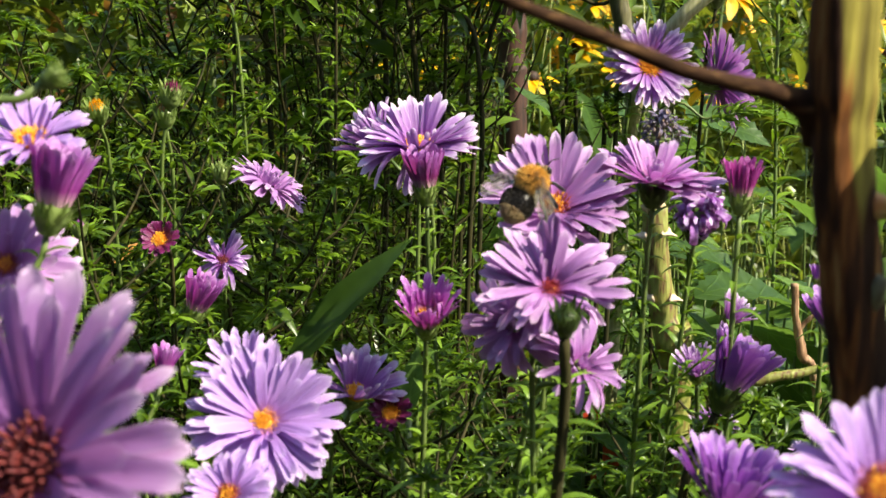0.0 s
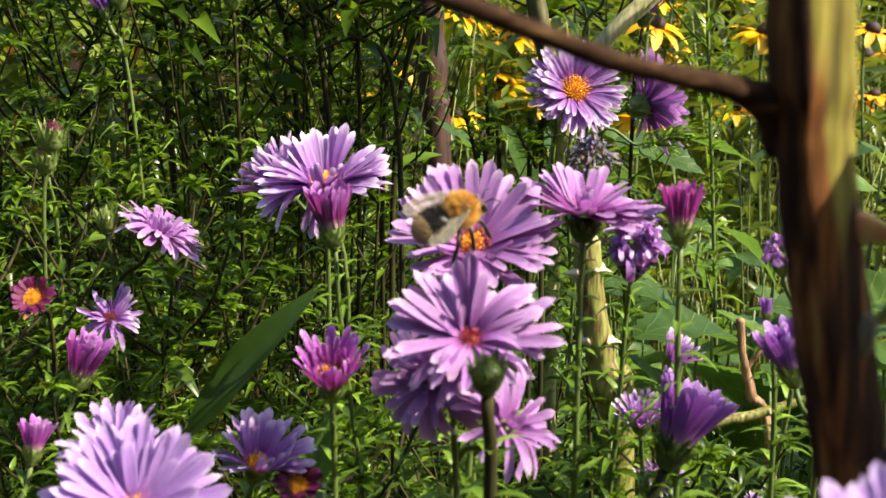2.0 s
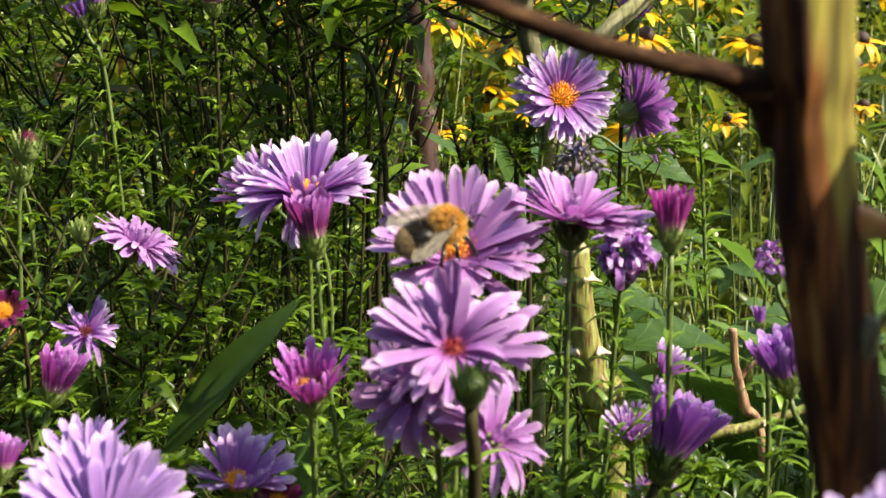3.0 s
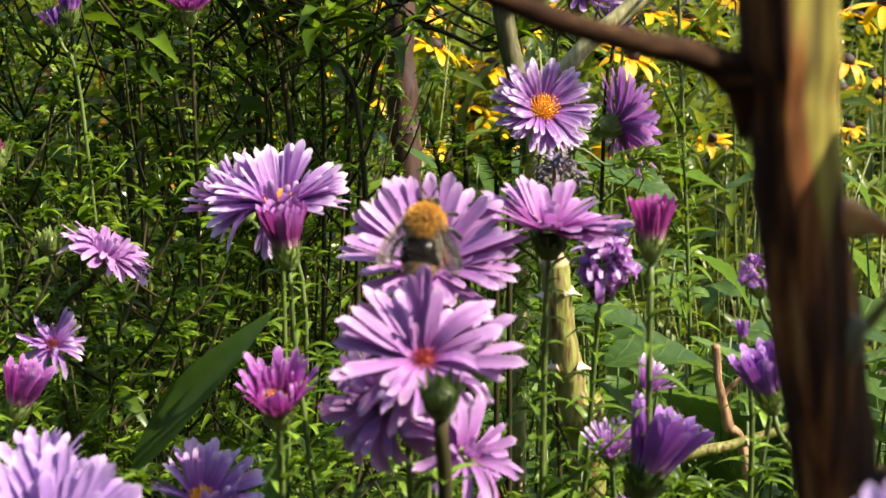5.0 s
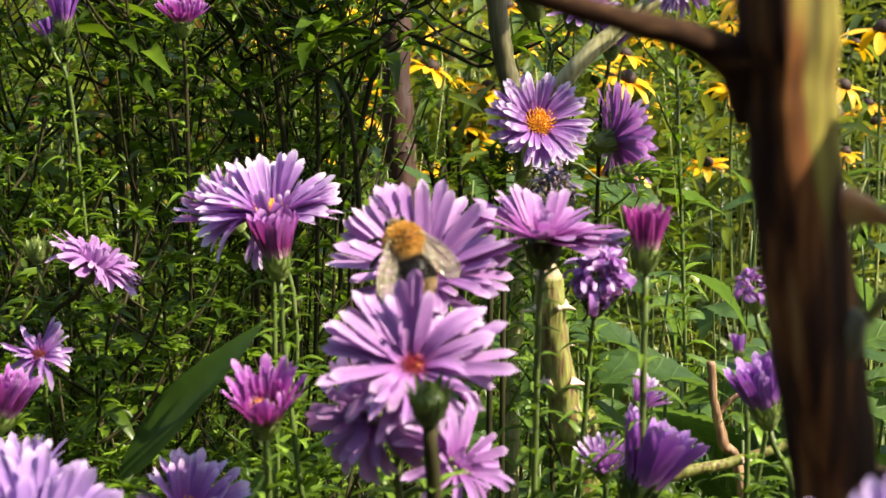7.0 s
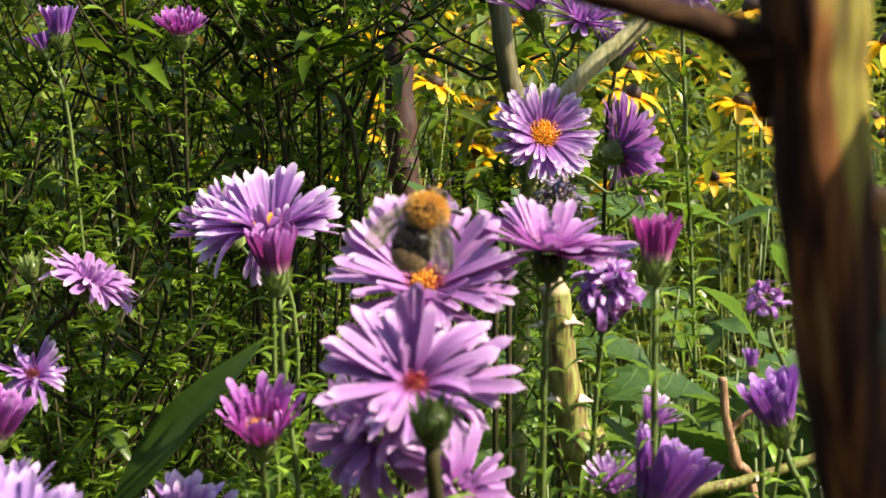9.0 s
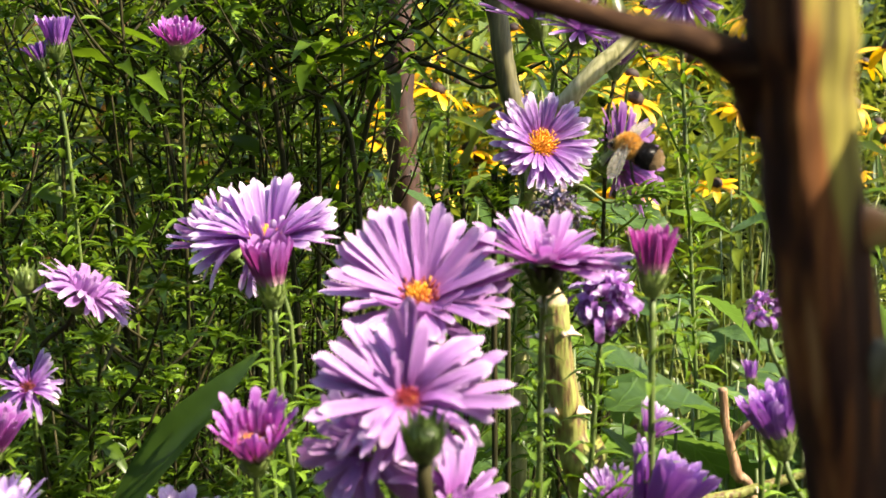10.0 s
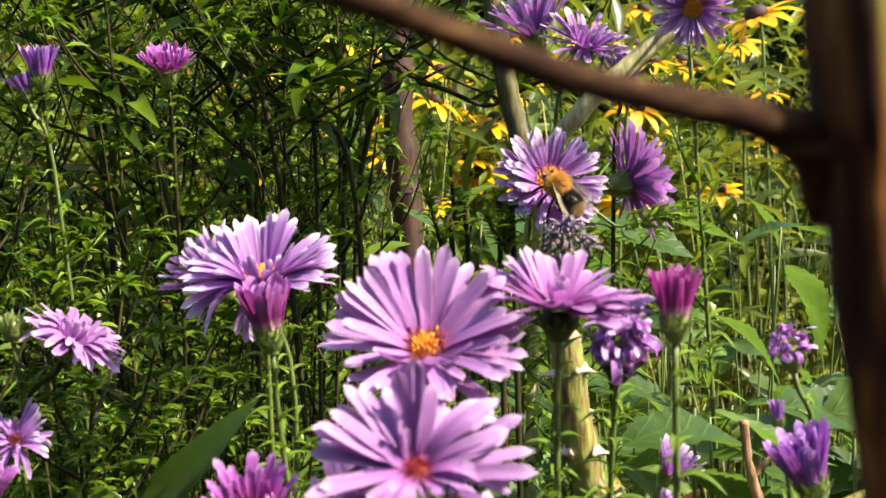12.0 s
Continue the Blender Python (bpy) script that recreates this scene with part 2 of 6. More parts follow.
def bark_material():
    m, nodes, links, bsdf, out = shader("rose_bark")
    fibre = noisy(nodes, links, 260, 5, (1.6, 1.6, 0.12))
    patch = noisy(nodes, links, 95, 3, (1.2, 1.2, 0.22))
    wood = ramp(nodes, [(0.30, (0.014, 0.006, 0.004)), (0.47, (0.042, 0.017, 0.008)), (0.57, (0.16, 0.060, 0.016)), (0.74, (0.40, 0.25, 0.085))])
    links.new(fibre, wood.inputs[0])
    green = ramp(nodes, [(0.3, (0.07, 0.055, 0.013)), (0.7, (0.30, 0.26, 0.05))])
    links.new(fibre, green.inputs[0])
    xyz = nodes.new("ShaderNodeSeparateXYZ")
    links.new(nodes.new("ShaderNodeTexCoord").outputs["Object"], xyz.inputs[0])
    # browner low down, where the cane lies in shadow: that shade is painted in
    rise = nodes.new("ShaderNodeMapRange")
    for k, v in ((1, 0.734), (2, 0.752), (3, -0.22), (4, 0.0)):
        rise.inputs[k].default_value = v
    links.new(xyz.outputs[2], rise.inputs[0])
    # brown skin, darkened for shade, on one flank of the leaning cane; green opposite
    lean = nodes.new("ShaderNodeMath")
    lean.operation = "MULTIPLY_ADD"
    links.new(xyz.outputs[2], lean.inputs[0])
    lean.inputs[1].default_value = 0.114
    links.new(xyz.outputs[0], lean.inputs[2])
    flank = nodes.new("ShaderNodeMapRange")
    for k, v in ((1, 0.0705), (2, 0.0748), (3, -0.26), (4, 0.12)):
        flank.inputs[k].default_value = v
    links.new(lean.outputs[0], flank.inputs[0])
    both = nodes.new("ShaderNodeMath")
    links.new(flank.outputs[0], both.inputs[0])
    links.new(rise.outputs[0], both.inputs[1])
    total = nodes.new("ShaderNodeMath")
    links.new(patch, total.inputs[0])
    links.new(both.outputs[0], total.inputs[1])
    where = ramp(nodes, [(0.49, (0, 0, 0)), (0.55, (1, 1, 1))])
    links.new(total.outputs[0], where.inputs[0])
    c = mixed(nodes, links, wood.outputs[0], green.outputs[0], where.outputs[0])
    links.new(c, bsdf.inputs["Base Color"])
    bsdf.inputs["Roughness"].default_value = 0.8
    bsdf.inputs["Specular IOR Level"].default_value = 0.12
    bumped(nodes, links, bsdf, fibre, 0.9, 0.0009)
    return m


BARK = bark_material()
TWIG_BARK = plain_material("twig_bark", [(0.3, (0.014, 0.006, 0.003)), (0.54, (0.036, 0.016, 0.007)), (0.74, (0.15, 0.080, 0.034))], 300, 0.85, stretch=(0.6, 3, 3), spec=0.12)


# ---- mesh helpers ----
def mesh(name, verts, faces, material, smooth=True):
    me = bpy.data.meshes.new(name)
    me.from_pydata([tuple(v) for v in verts], [], faces)
    mats = material if isinstance(material, (list, tuple)) else [material]
    for m in mats:
        me.materials.append(m)
    if smooth:
        me.shade_smooth()
    return me


def part(name, me, parent, m=None, label="", kind=""):
    ob = new(name, me)
    ob.parent = parent
    if m is not None:
        ob.matrix_local = m
    return tagged(ob, label, kind=kind)


def thing(name, place, label, category, group="", kind=""):
    ob = new(name)
    ob.empty_display_size = 0.01
    ob.location = place
    return tagged(ob, label, category, group, kind)


def add(V, F, verts, faces, m=None):
    n = len(V)
    V.extend([m @ Vector(v) for v in verts] if m is not None else [Vector(v) for v in verts])
    F.extend([[i + n for i in f] for f in faces])


def tube(points, radii, sides=7, rough=0.0, rng=random, cap=True, lump=0.0, grain=150.0):
    """A closed tube along points, with an uneven skin where rough is set."""
    pts = [Vector(p) for p in points]
    V, F = [], []
    side = None
    for i, p in enumerate(pts):
        d = (pts[min(i + 1, len(pts) - 1)] - pts[max(i - 1, 0)]).normalized()
        if side is None:
            side = d.orthogonal().normalized()
        side = (side - d * side.dot(d)).normalized()
        other = d.cross(side)
        for k in range(sides):
            a = 2 * math.pi * k / sides
            r = radii[i] * (1 + rough * (rng.random() - 0.5))
            n = side * math.cos(a) + other * math.sin(a)
            if lump:
                q = p + n * r
                r *= 1 + lump * noise.noise((q.x * grain, q.y * grain, q.z * grain * 0.35)) + lump * 0.4 * noise.noise((q.x * grain * 4, q.y * grain * 4, q.z * grain * 0.6))
            V.append(p + n * r)
    for i in range(len(pts) - 1):
        for k in range(sides):
            a, b = i * sides + k, i * sides + (k + 1) % sides
            F.append([a, b, b + sides, a + sides])
    if cap:
        F.append(list(range(sides))[::-1])
        F.append([len(V) - sides + k for k in range(sides)])
    return V, F


def spline(points, steps=6):
    """A smooth line through the points."""
    p = [Vector(q) for q in points]
    p = [p[0] * 2 - p[1]] + p + [p[-1] * 2 - p[-2]]
    out = []
    for i in range(1, len(p) - 2):
        for s in range(steps):
            t = s / steps
            a, b, c, d = p[i - 1:i + 3]
            out.append(0.5 * (2 * b + (c - a) * t + (2 * a - 5 * b + 4 * c - d) * t * t + (3 * b - a - 3 * c + d) * t ** 3))
    out.append(p[-2])
    return out


def basis(place, axis, spin=0.0):
    """A frame whose z is axis."""
    z = Vector(axis).normalized()
    x = Vector((0, 0, 1)).cross(z)
    x = x.normalized() if x.length > 0.05 else Vector((1, 0, 0))
    y = z.cross(x)
    m = Matrix((x, y, z)).transposed().to_4x4()
    m.translation = Vector(place)
    return m @ Matrix.Rotation(spin, 4, "Z")


def blade(width, bend, channel, segments=8, across=4, twist=0.0, notch=0.0, wave=0.0):
    """A strap of length 1 along x, width(s) wide, rising by bend(s)."""
    V, F = [], []
    for i in range(segments + 1):
        s = 1 - (1 - i / segments) ** 1.4
        w = width(s)
        for k in range(across + 1):
            u = 2 * k / across - 1
            y, z = u * w * 0.5, channel * w * (abs(u) ** 1.7) + wave * w * math.sin(9 * s + 3 * u)
            a = twist * s
            x = s - notch * (u * u) * (s ** 6)
            V.append((x, y * math.cos(a) - z * math.sin(a), y * math.sin(a) + z * math.cos(a) + bend(s)))
    n = across + 1
    for i in range(segments):
        for k in range(across):
            a = i * n + k
            F.append([a, a + n, a + n + 1, a + 1])
    return V, F


# ---- aster heads ----
def petal_width(s):
    body = 0.52 + 0.48 * min(1.0, s / 0.42) ** 0.8
    return 0.165 * body * math.sqrt(max(0.10, 1 - max(0.0, (s - 0.885) / 0.122) ** 2))


def petal_shape(bend, channel=0.14, twist=0.0, wide=1.0, notch=0.03, wave=0.0):
    """A strap petal of length 1 along x with a round tip and two shallow grooves."""
    V, F = [], []
    steps = (0.0, 0.14, 0.30, 0.48, 0.66, 0.80, 0.89, 0.945, 0.98, 1.0)
    for s in steps:
        w = wide * petal_width(s)
        for k in range(7):
            u = k / 3 - 1
            y = u * w * 0.5
            z = channel * w * abs(u) ** 1.7 + 0.035 * w * math.cos(3 * math.pi * u) + wave * w * math.sin(8 * s + 2.5 * u)
            a = twist * s * s
            x = s - notch * u * u * s ** 7
            V.append((x, y * math.cos(a) - z * math.sin(a), y * math.sin(a) + z * math.cos(a) + bend(s)))
    for i in range(len(steps) - 1):
        for k in range(6):
            a = i * 7 + k
            F.append([a, a + 7, a + 8, a + 1])
    return V, F


PETAL_STYLES = {
    "flat": [
        petal_shape(lambda s: 0.03 * math.sin(3 * s), 0.10, 0.15),
        petal_shape(lambda s: 0.10 * s - 0.15 * s * s, 0.16, -0.2, 0.95),
        petal_shape(lambda s: -0.04 * s + 0.10 * s * s, 0.12, 0.1, 1.08),
        petal_shape(lambda s: 0.05 * s - 0.05 * s ** 3, 0.20, -0.35, 0.9, 0.05),
        petal_shape(lambda s: 0.08 * s - 0.09 * s * s, 0.08, 0.3, 1.12, 0.04, 0.03)],
    "recurved": [
        petal_shape(lambda s: 0.20 * s - 0.42 * s ** 3, 0.18, 0.2),
        petal_shape(lambda s: 0.14 * s - 0.36 * s * s, 0.10, -0.3, 1.1),
        petal_shape(lambda s: 0.26 * s - 0.60 * s ** 3, 0.2, 0.4, 0.95)],
    "cupped": [
        petal_shape(lambda s: -0.06 * s + 0.26 * s * s, 0.28, 0.1),
        petal_shape(lambda s: -0.02 * s + 0.20 * s ** 3, 0.2, -0.2, 1.1),
        petal_shape(lambda s: 0.14 * s * s, 0.35, 0.25, 0.92)],
    "ragged": [
        petal_shape(lambda s: 0.3 * s - 0.55 * s * s, 0.3, 0.9, 0.9, 0.05, 0.08),
        petal_shape(lambda s: -0.1 * s + 0.35 * s * s, 0.5, -1.0, 0.8, 0.05, 0.06),
        petal_shape(lambda s: 0.12 * math.sin(5 * s), 0.25, 0.6, 1.05, 0.1, 0.08),
        petal_shape(lambda s: 0.22 * s - 0.5 * s ** 3, 0.6, -0.5, 0.75)],
}


def rolled(curl, width, twist):
    """A petal rolled up on itself."""
    V, F = [], []
    for i in range(11):
        s = i / 10
        w = width * petal_width(s)
        for k in range(5):
            u = k / 2 - 1
            t = curl * s
            x, z = math.sin(t) / curl, -(1 - math.cos(t)) / curl
            h = 0.25 * w * u * u
            V.append((x + h * math.sin(t) * 0.5, u * w * 0.5 + twist * s * s * 0.2, z + h * math.cos(t)))
    for i in range(10):
        for k in range(4):
            q = i * 5 + k
            F.append([q, q + 5, q + 6, q + 1])
    return V, F


CURLED = [rolled(2.6, 1.0, 0.2), rolled(3.6, 1.2, -0.5), rolled(4.6, 1.0, 0.6), rolled(1.8, 0.9, 0.9)]
PETALS = {(m.name, style): [mesh("petal", v, f, m) for v, f in shapes] for m in (LILAC, VIOLET, MAGENTA, WINE, PURPLE, CRIMSON, ROSE, ORCHID, LIT_PALE_LILAC) for style, shapes in PETAL_STYLES.items()}
WILTED_PETALS = [mesh("petal", v, f, WILTED) for v, f in CURLED]
DRIED_PETALS = [mesh("petal", v, f, DRY_BLUE) for v, f in CURLED]


def leaf_width(s):
    return 0.05 + 0.95 * math.sin(math.pi * min(1.0, s ** 0.75)) ** 0.85


def leaf_shape(ratio, droop, fold=0.25, segments=5, rise=0.25):
    return blade(lambda s: max(0.02, ratio * leaf_width(s)), lambda s: rise * s - droop * s * s, fold, segments, 2)


SMALL_LEAVES = [mesh("leaf", *leaf_shape(0.25, d, 0.3, 7, u), LEAF_PART) for d, u in ((0.9, 0.55), (1.15, 0.7), (0.5, 0.3))]


def bell(radius, height, rng, rows=4, per_row=11, closed=False, green=BRACT):
    """The green cup under a flower head and its overlapping bracts."""
    V, F = [], []
    prof = [(0.0, 0.16), (0.10, 0.5), (0.35, 0.86), (0.7, 0.95), (1.0, 0.9)]
    if closed:
        prof = [(0.0, 0.16), (0.10, 0.5), (0.35, 0.9), (0.6, 0.98), (0.8, 0.8), (0.92, 0.5), (0.98, 0.1)]
    cup = mesh("calyx", *tube([(0, 0, h * height) for h, _ in prof], [r * radius * 0.92 for _, r in prof], 12), green)
    for row in range(rows):
        h = 0.06 + 0.8 * row / rows
        r = radius * (0.42 + 0.55 * min(1, h * 1.9))
        for k in range(per_row):
            a = 2 * math.pi * (k + 0.5 * (row % 2)) / per_row + rng.uniform(-0.12, 0.12)
            out = rng.uniform(0.1, 0.5) if row < rows - 1 else rng.uniform(0.0, 0.25)
            if closed:
                out *= 0.2
            m = Matrix.Rotation(a, 4, "Z") @ Matrix.Translation((r, 0, h * height)) @ Matrix.Rotation(-(math.pi / 2 - out), 4, "Y")
            L = height * rng.uniform(0.34, 0.5)
            v, f = blade(lambda s: 0.42 * (1 - s) ** 0.7 + 0.03, lambda s: -0.25 * s * s, 0.2, 3, 2)
            add(V, F, v, f, m @ Matrix.Scale(L, 4))
    return cup, mesh("bracts", V, F, green)


def florets(radius, rng, style, tall=0.5, count=96):
    """A dome and the small tubes that stand on it, the rim red and the middle yellow where style is red."""
    prof = [(-0.25, 0.8), (0.0, 1.0), (0.16, 0.86), (0.28, 0.55), (0.34, 0.1)]
    dome = mesh("disc", *tube([(0, 0, h * radius) for h, _ in prof], [r * radius for _, r in prof], 14), {"yellow": DISC_YELLOW, "red": DISC_RED, "crimson": DISC_CRIMSON, "dark": DISC_DARK}[style])
    V, F, marks = [], [], []
    for i in range(count):
        q = math.sqrt((i + 0.5) / count)
        a = i * 2.39996
        p = Vector((q * math.cos(a), q * math.sin(a), 0.34 * (1 - q * q)))
        d = Vector((p.x * 0.7, p.y * 0.7, 1)).normalized()
        h = tall * rng.uniform(0.5, 1.3)
        r = 0.052
        add(V, F, *tube([p * radius, (p + d * h * 0.7) * radius, (p + d * h) * radius], [r * radius, r * 1.15 * radius, r * 0.8 * radius], 5))
        yellow = {"yellow": rng.random() < 0.85, "red": q < 0.52 or rng.random() < 0.12, "crimson": rng.random() < 0.04, "dark": False}[style]
        marks += [1 if yellow else 0] * (len(F) - len(marks))
    me = mesh("florets", V, F, [{"yellow": DISC_YELLOW, "red": DISC_RED, "crimson": DISC_CRIMSON, "dark": DISC_DARK}[style], POLLEN])
    me.polygons.foreach_set("material_index", marks)
    return dome, me


def stalk(base, head, axis, rng, thick=0.0011, sway=0.012):
    """Points from the ground to the head, in the space of the base."""
    b, h, a = Vector(base), Vector(head), Vector(axis).normalized()
    d = h - b
    n1 = d * 0.35 + Vector((rng.uniform(-sway, sway), rng.uniform(-sway, sway), 0))
    n2 = d * 0.72 + Vector((rng.uniform(-sway, sway), rng.uniform(-sway, sway), 0))
    near = d - a * 0.022 - Vector((0, 0, 0.012))
    pts = spline([(0, 0, 0), n1, n2, near, d], 7)
    n = len(pts) - 1
    return pts, [thick * (1.25 - 0.35 * i / n) for i in range(n + 1)]


HEADS = 0


def even_rings(petals, lift, styles=("flat",)):
    """Three rings of petals all the way round, the inner ones steeper and shorter."""
    return [(max(4, round(petals * share)), 0, 360, lift[0] + (lift[1] - lift[0]) * q, 7, length, styles[min(k, len(styles) - 1)])
            for k, (share, q, length) in enumerate(((0.40, 0.0, 1.0), (0.35, 0.45, 0.96), (0.25, 1.0, 0.80)))]


def aster(head, axis, size, form, label, petals=44, colour=LILAC, disc="yellow", lift=(8, 32), seed=None, cup=0.24,
          stem_material=STEM, leaves=20, root=None, narrow=1.0, stem_thick=0.00072, group="garden asters", leaf_size=1.2, rings=None, bracts=None, wild=1.0):
    """A flowering aster stalk from the ground to its head. form: open, brush (half closed), bud, crumpled, dried.
    rings: rows of (count, from, to, lift, spread, length, style), angles round the head counted from its right-hand side."""
    global HEADS
    HEADS += 1
    rng = random.Random(HEADS * 17 if seed is None else seed)
    head, axis = Vector(head), Vector(axis).normalized()
    base = Vector(root) if root else Vector((head.x + rng.uniform(-0.02, 0.02) - axis.x * 0.05, head.y + rng.uniform(0.03, 0.09) - axis.y * 0.04, 0))
    flower = thing("aster", base, label, "aster", group)
    R = size / 2
    if form == "open":
        cup_r, cup_h = R * cup, R * cup * 1.7
    elif form == "bud":
        cup_r, cup_h = R, R * 2.1
    else:
        cup_r, cup_h = (R * 0.42, R * 0.9) if form in ("crumpled", "dried") else (R * 0.62, R * 1.25)
    low = head - axis * cup_h
    pts, radii = stalk(base, low, axis, rng, stem_thick)
    part("stem", mesh("stem", *tube(pts, radii, 7), stem_material), flower)
    local = basis(head - base, axis)
    cup_mesh, bract_mesh = bell(cup_r, cup_h, rng, 5 if form == "bud" else 4, 11, form == "bud", bracts or BRACT)
    calyx = part("calyx", cup_mesh, flower, local @ Matrix.Translation((0, 0, -cup_h)), "green cup under the petals")
    part("bract_cover", bract_mesh, calyx, None, "small pointed green bracts", "stuff")
    if form == "bud":
        V, F = [], []
        for i in range(34):
            q = math.sqrt(i / 34)
            m = Matrix.Rotation(i * 2.4, 4, "Z") @ Matrix.Translation((cup_r * 0.72 * q, 0, -cup_h * (0.02 + 0.18 * q * q))) @ Matrix.Rotation(-radians(100 - 8 * q), 4, "Y")
            v, f = blade(lambda s: 0.30 * (1 - s * 0.6), lambda s: 0.10 * s * s, 0.25, 3, 2)
            add(V, F, v, f, m @ Matrix.Scale(cup_r * rng.uniform(0.35, 0.6), 4))
        part("bud_tip", mesh("bud_tip", V, F, colour), flower, local, "tight coloured bud tip", "stuff")
    elif form in ("crumpled", "dried"):
        shapes = WILTED_PETALS if form == "crumpled" else DRIED_PETALS
        for i in range(petals):
            L = R * rng.uniform(0.6, 1.05) * rng.uniform(0.45, 0.95) * (0.85 if form == "dried" else 1.0)
            W = L * (rng.uniform(1.4, 2.2) if form == "crumpled" else rng.uniform(0.7, 1.2))
            m = (local @ Matrix.Translation((0, 0, R * 0.15)) @ Matrix.Rotation(i * 2.4, 4, "Z") @ Matrix.Rotation(-radians(-25 + 115 * i / petals), 4, "Y") @ Matrix.Translation((R * 0.42, 0, 0))
                 @ Matrix.Rotation(rng.uniform(-0.9, 0.9), 4, "Z") @ Matrix.Rotation(rng.uniform(-0.8, 0.8), 4, "X") @ Matrix.Rotation(-rng.uniform(0.2, 1.1), 4, "Y") @ Matrix.Diagonal((L, W, L, 1)))
            part("petal", shapes[rng.randrange(len(shapes))], flower, m)
    elif form == "brush":
        # a tight shuttlecock: overlapping upright petals in three shells, the tips a little uneven
        for shell, share in enumerate((0.42, 0.34, 0.24)):
            n = max(5, round(petals * share))
            shapes = PETALS[(colour.name, "flat")]
            for i in range(n):
                a = 2 * math.pi * (i + 0.5 * (shell % 2)) / n + rng.uniform(-0.12, 0.12)
                up = lift[0] + (lift[1] - lift[0]) * (shell / 2 + rng.uniform(-0.15, 0.15))
                L = R * 2.0 * rng.uniform(0.86, 1.04) * (1 - 0.05 * shell)
                m = (local @ Matrix.Rotation(a, 4, "Z") @ Matrix.Translation((cup_r * (0.86 - 0.24 * shell), 0, -0.16 * R)) @ Matrix.Rotation(-radians(up), 4, "Y")
                     @ Matrix.Rotation(rng.uniform(-0.10, 0.10), 4, "Z") @ Matrix.Rotation(rng.uniform(-0.35, 0.35), 4, "X") @ Matrix.Diagonal((L, L * 0.95 * narrow * rng.uniform(0.75, 1.1), L, 1)))
                part("petal", shapes[rng.randrange(len(shapes))], flower, m)
    if form in ("open", "brush") and disc:
        dome, tubes = florets(cup_r * (0.98 if form == "open" else 0.7), rng, disc)
        d = part("disc", dome, flower, local @ Matrix.Translation((0, 0, cup_r * (0.12 if form == "open" else 0.0))), {"yellow": "yellow disc", "red": "red and yellow disc", "crimson": "crimson disc", "dark": "dark red disc"}[disc])
        part("floret_tuft", tubes, d, None, "tiny tube florets", "stuff")
    if form == "open":
        inner = [] if disc else [(9, 0, 360, 72, 10, 0.42, "cupped"), (5, 0, 360, 84, 6, 0.34, "cupped")]
        for n, az0, az1, up0, spread, length, style in (rings or even_rings(petals, lift)) + inner:
            shapes = PETALS[(colour.name, style)]
            for i in range(n):
                a = radians(az0 + (az1 - az0) * (i + 0.5 + rng.uniform(-0.42, 0.42)) / n)
                up = up0 + rng.gauss(0, 0.6) * spread
                L = (R - cup_r * 0.6) * length * rng.uniform(0.86, 1.07)
                W = L * rng.uniform(0.85, 1.12) * narrow / max(0.6, length) ** 0.5
                m = (local @ Matrix.Rotation(a, 4, "Z") @ Matrix.Translation((cup_r * ((0.62 + 0.38 * min(1.0, max(0.0, (up0 - 35) / 25))) if length > 0.45 else 0.3), 0, rng.uniform(0, 0.06) * R)) @ Matrix.Rotation(-radians(up), 4, "Y")
                     @ Matrix.Rotation(wild * rng.uniform(-0.12, 0.12), 4, "Z") @ Matrix.Rotation(wild * rng.uniform(-0.22, 0.22), 4, "X") @ Matrix.Diagonal((L, W, L, 1)))
                part("petal", shapes[rng.randrange(len(shapes))], flower, m)
    # small leaves up the last stretch of the stem
    lengths = [0.0]
    for k in range(len(pts) - 1, 0, -1):
        lengths.append(lengths[-1] + (pts[k] - pts[k - 1]).length)

    def at(d):
        k = min(max(j for j in range(len(lengths)) if lengths[j] <= d), len(lengths) - 2)
        return pts[len(pts) - 1 - k].lerp(pts[len(pts) - 2 - k], (d - lengths[k]) / (lengths[k + 1] - lengths[k]))

    for i in range(leaves):
        d = (0.012 if form == "bud" else 0.003) + 0.075 * ((i + 0.7 * rng.random()) / leaves) ** 1.3
        L = rng.uniform(0.005, 0.0085) * (0.75 + 0.6 * i / leaves) * leaf_size
        part("leaf", SMALL_LEAVES[rng.randrange(3)], flower, Matrix.Translation(at(d)) @ Matrix.Rotation(i * 2.4 + rng.uniform(-0.5, 0.5), 4, "Z") @ Matrix.Rotation(-radians(rng.uniform(5, 60)), 4, "Y") @ Matrix.Scale(L, 4))
    # denser foliage and short leafy side twigs lower down
    V, F = [], []
    shapes = [leaf_shape(r, d, 0.3, 4, u) for r, d, u in ((0.27, 0.9, 0.55), (0.23, 1.1, 0.6), (0.3, 0.4, 0.2))]
    for i in range(46):
        d = 0.055 + 0.12 * i / 46
        p = at(d)
        turn, reach = i * 2.4 + rng.uniform(-0.5, 0.5), 0.0
        if i % 4 == 0:
            reach = rng.uniform(0.006, 0.02)
            q = p + Vector((math.cos(turn) * reach, math.sin(turn) * reach, reach * 0.9))
            add(V, F, *tube([p, p.lerp(q, 0.5) + Vector((0, 0, -0.001)), q], [0.0005, 0.00045, 0.0003], 5))
            for k in range(9):
                m = Matrix.Translation(p.lerp(q, 0.35 + 0.65 * k / 8)) @ Matrix.Rotation(k * 2.4, 4, "Z") @ Matrix.Rotation(-radians(rng.uniform(0, 30) + 5 * k), 4, "Y")
                add(V, F, *shapes[k % 3], m @ Matrix.Scale(rng.uniform(0.004, 0.007), 4))
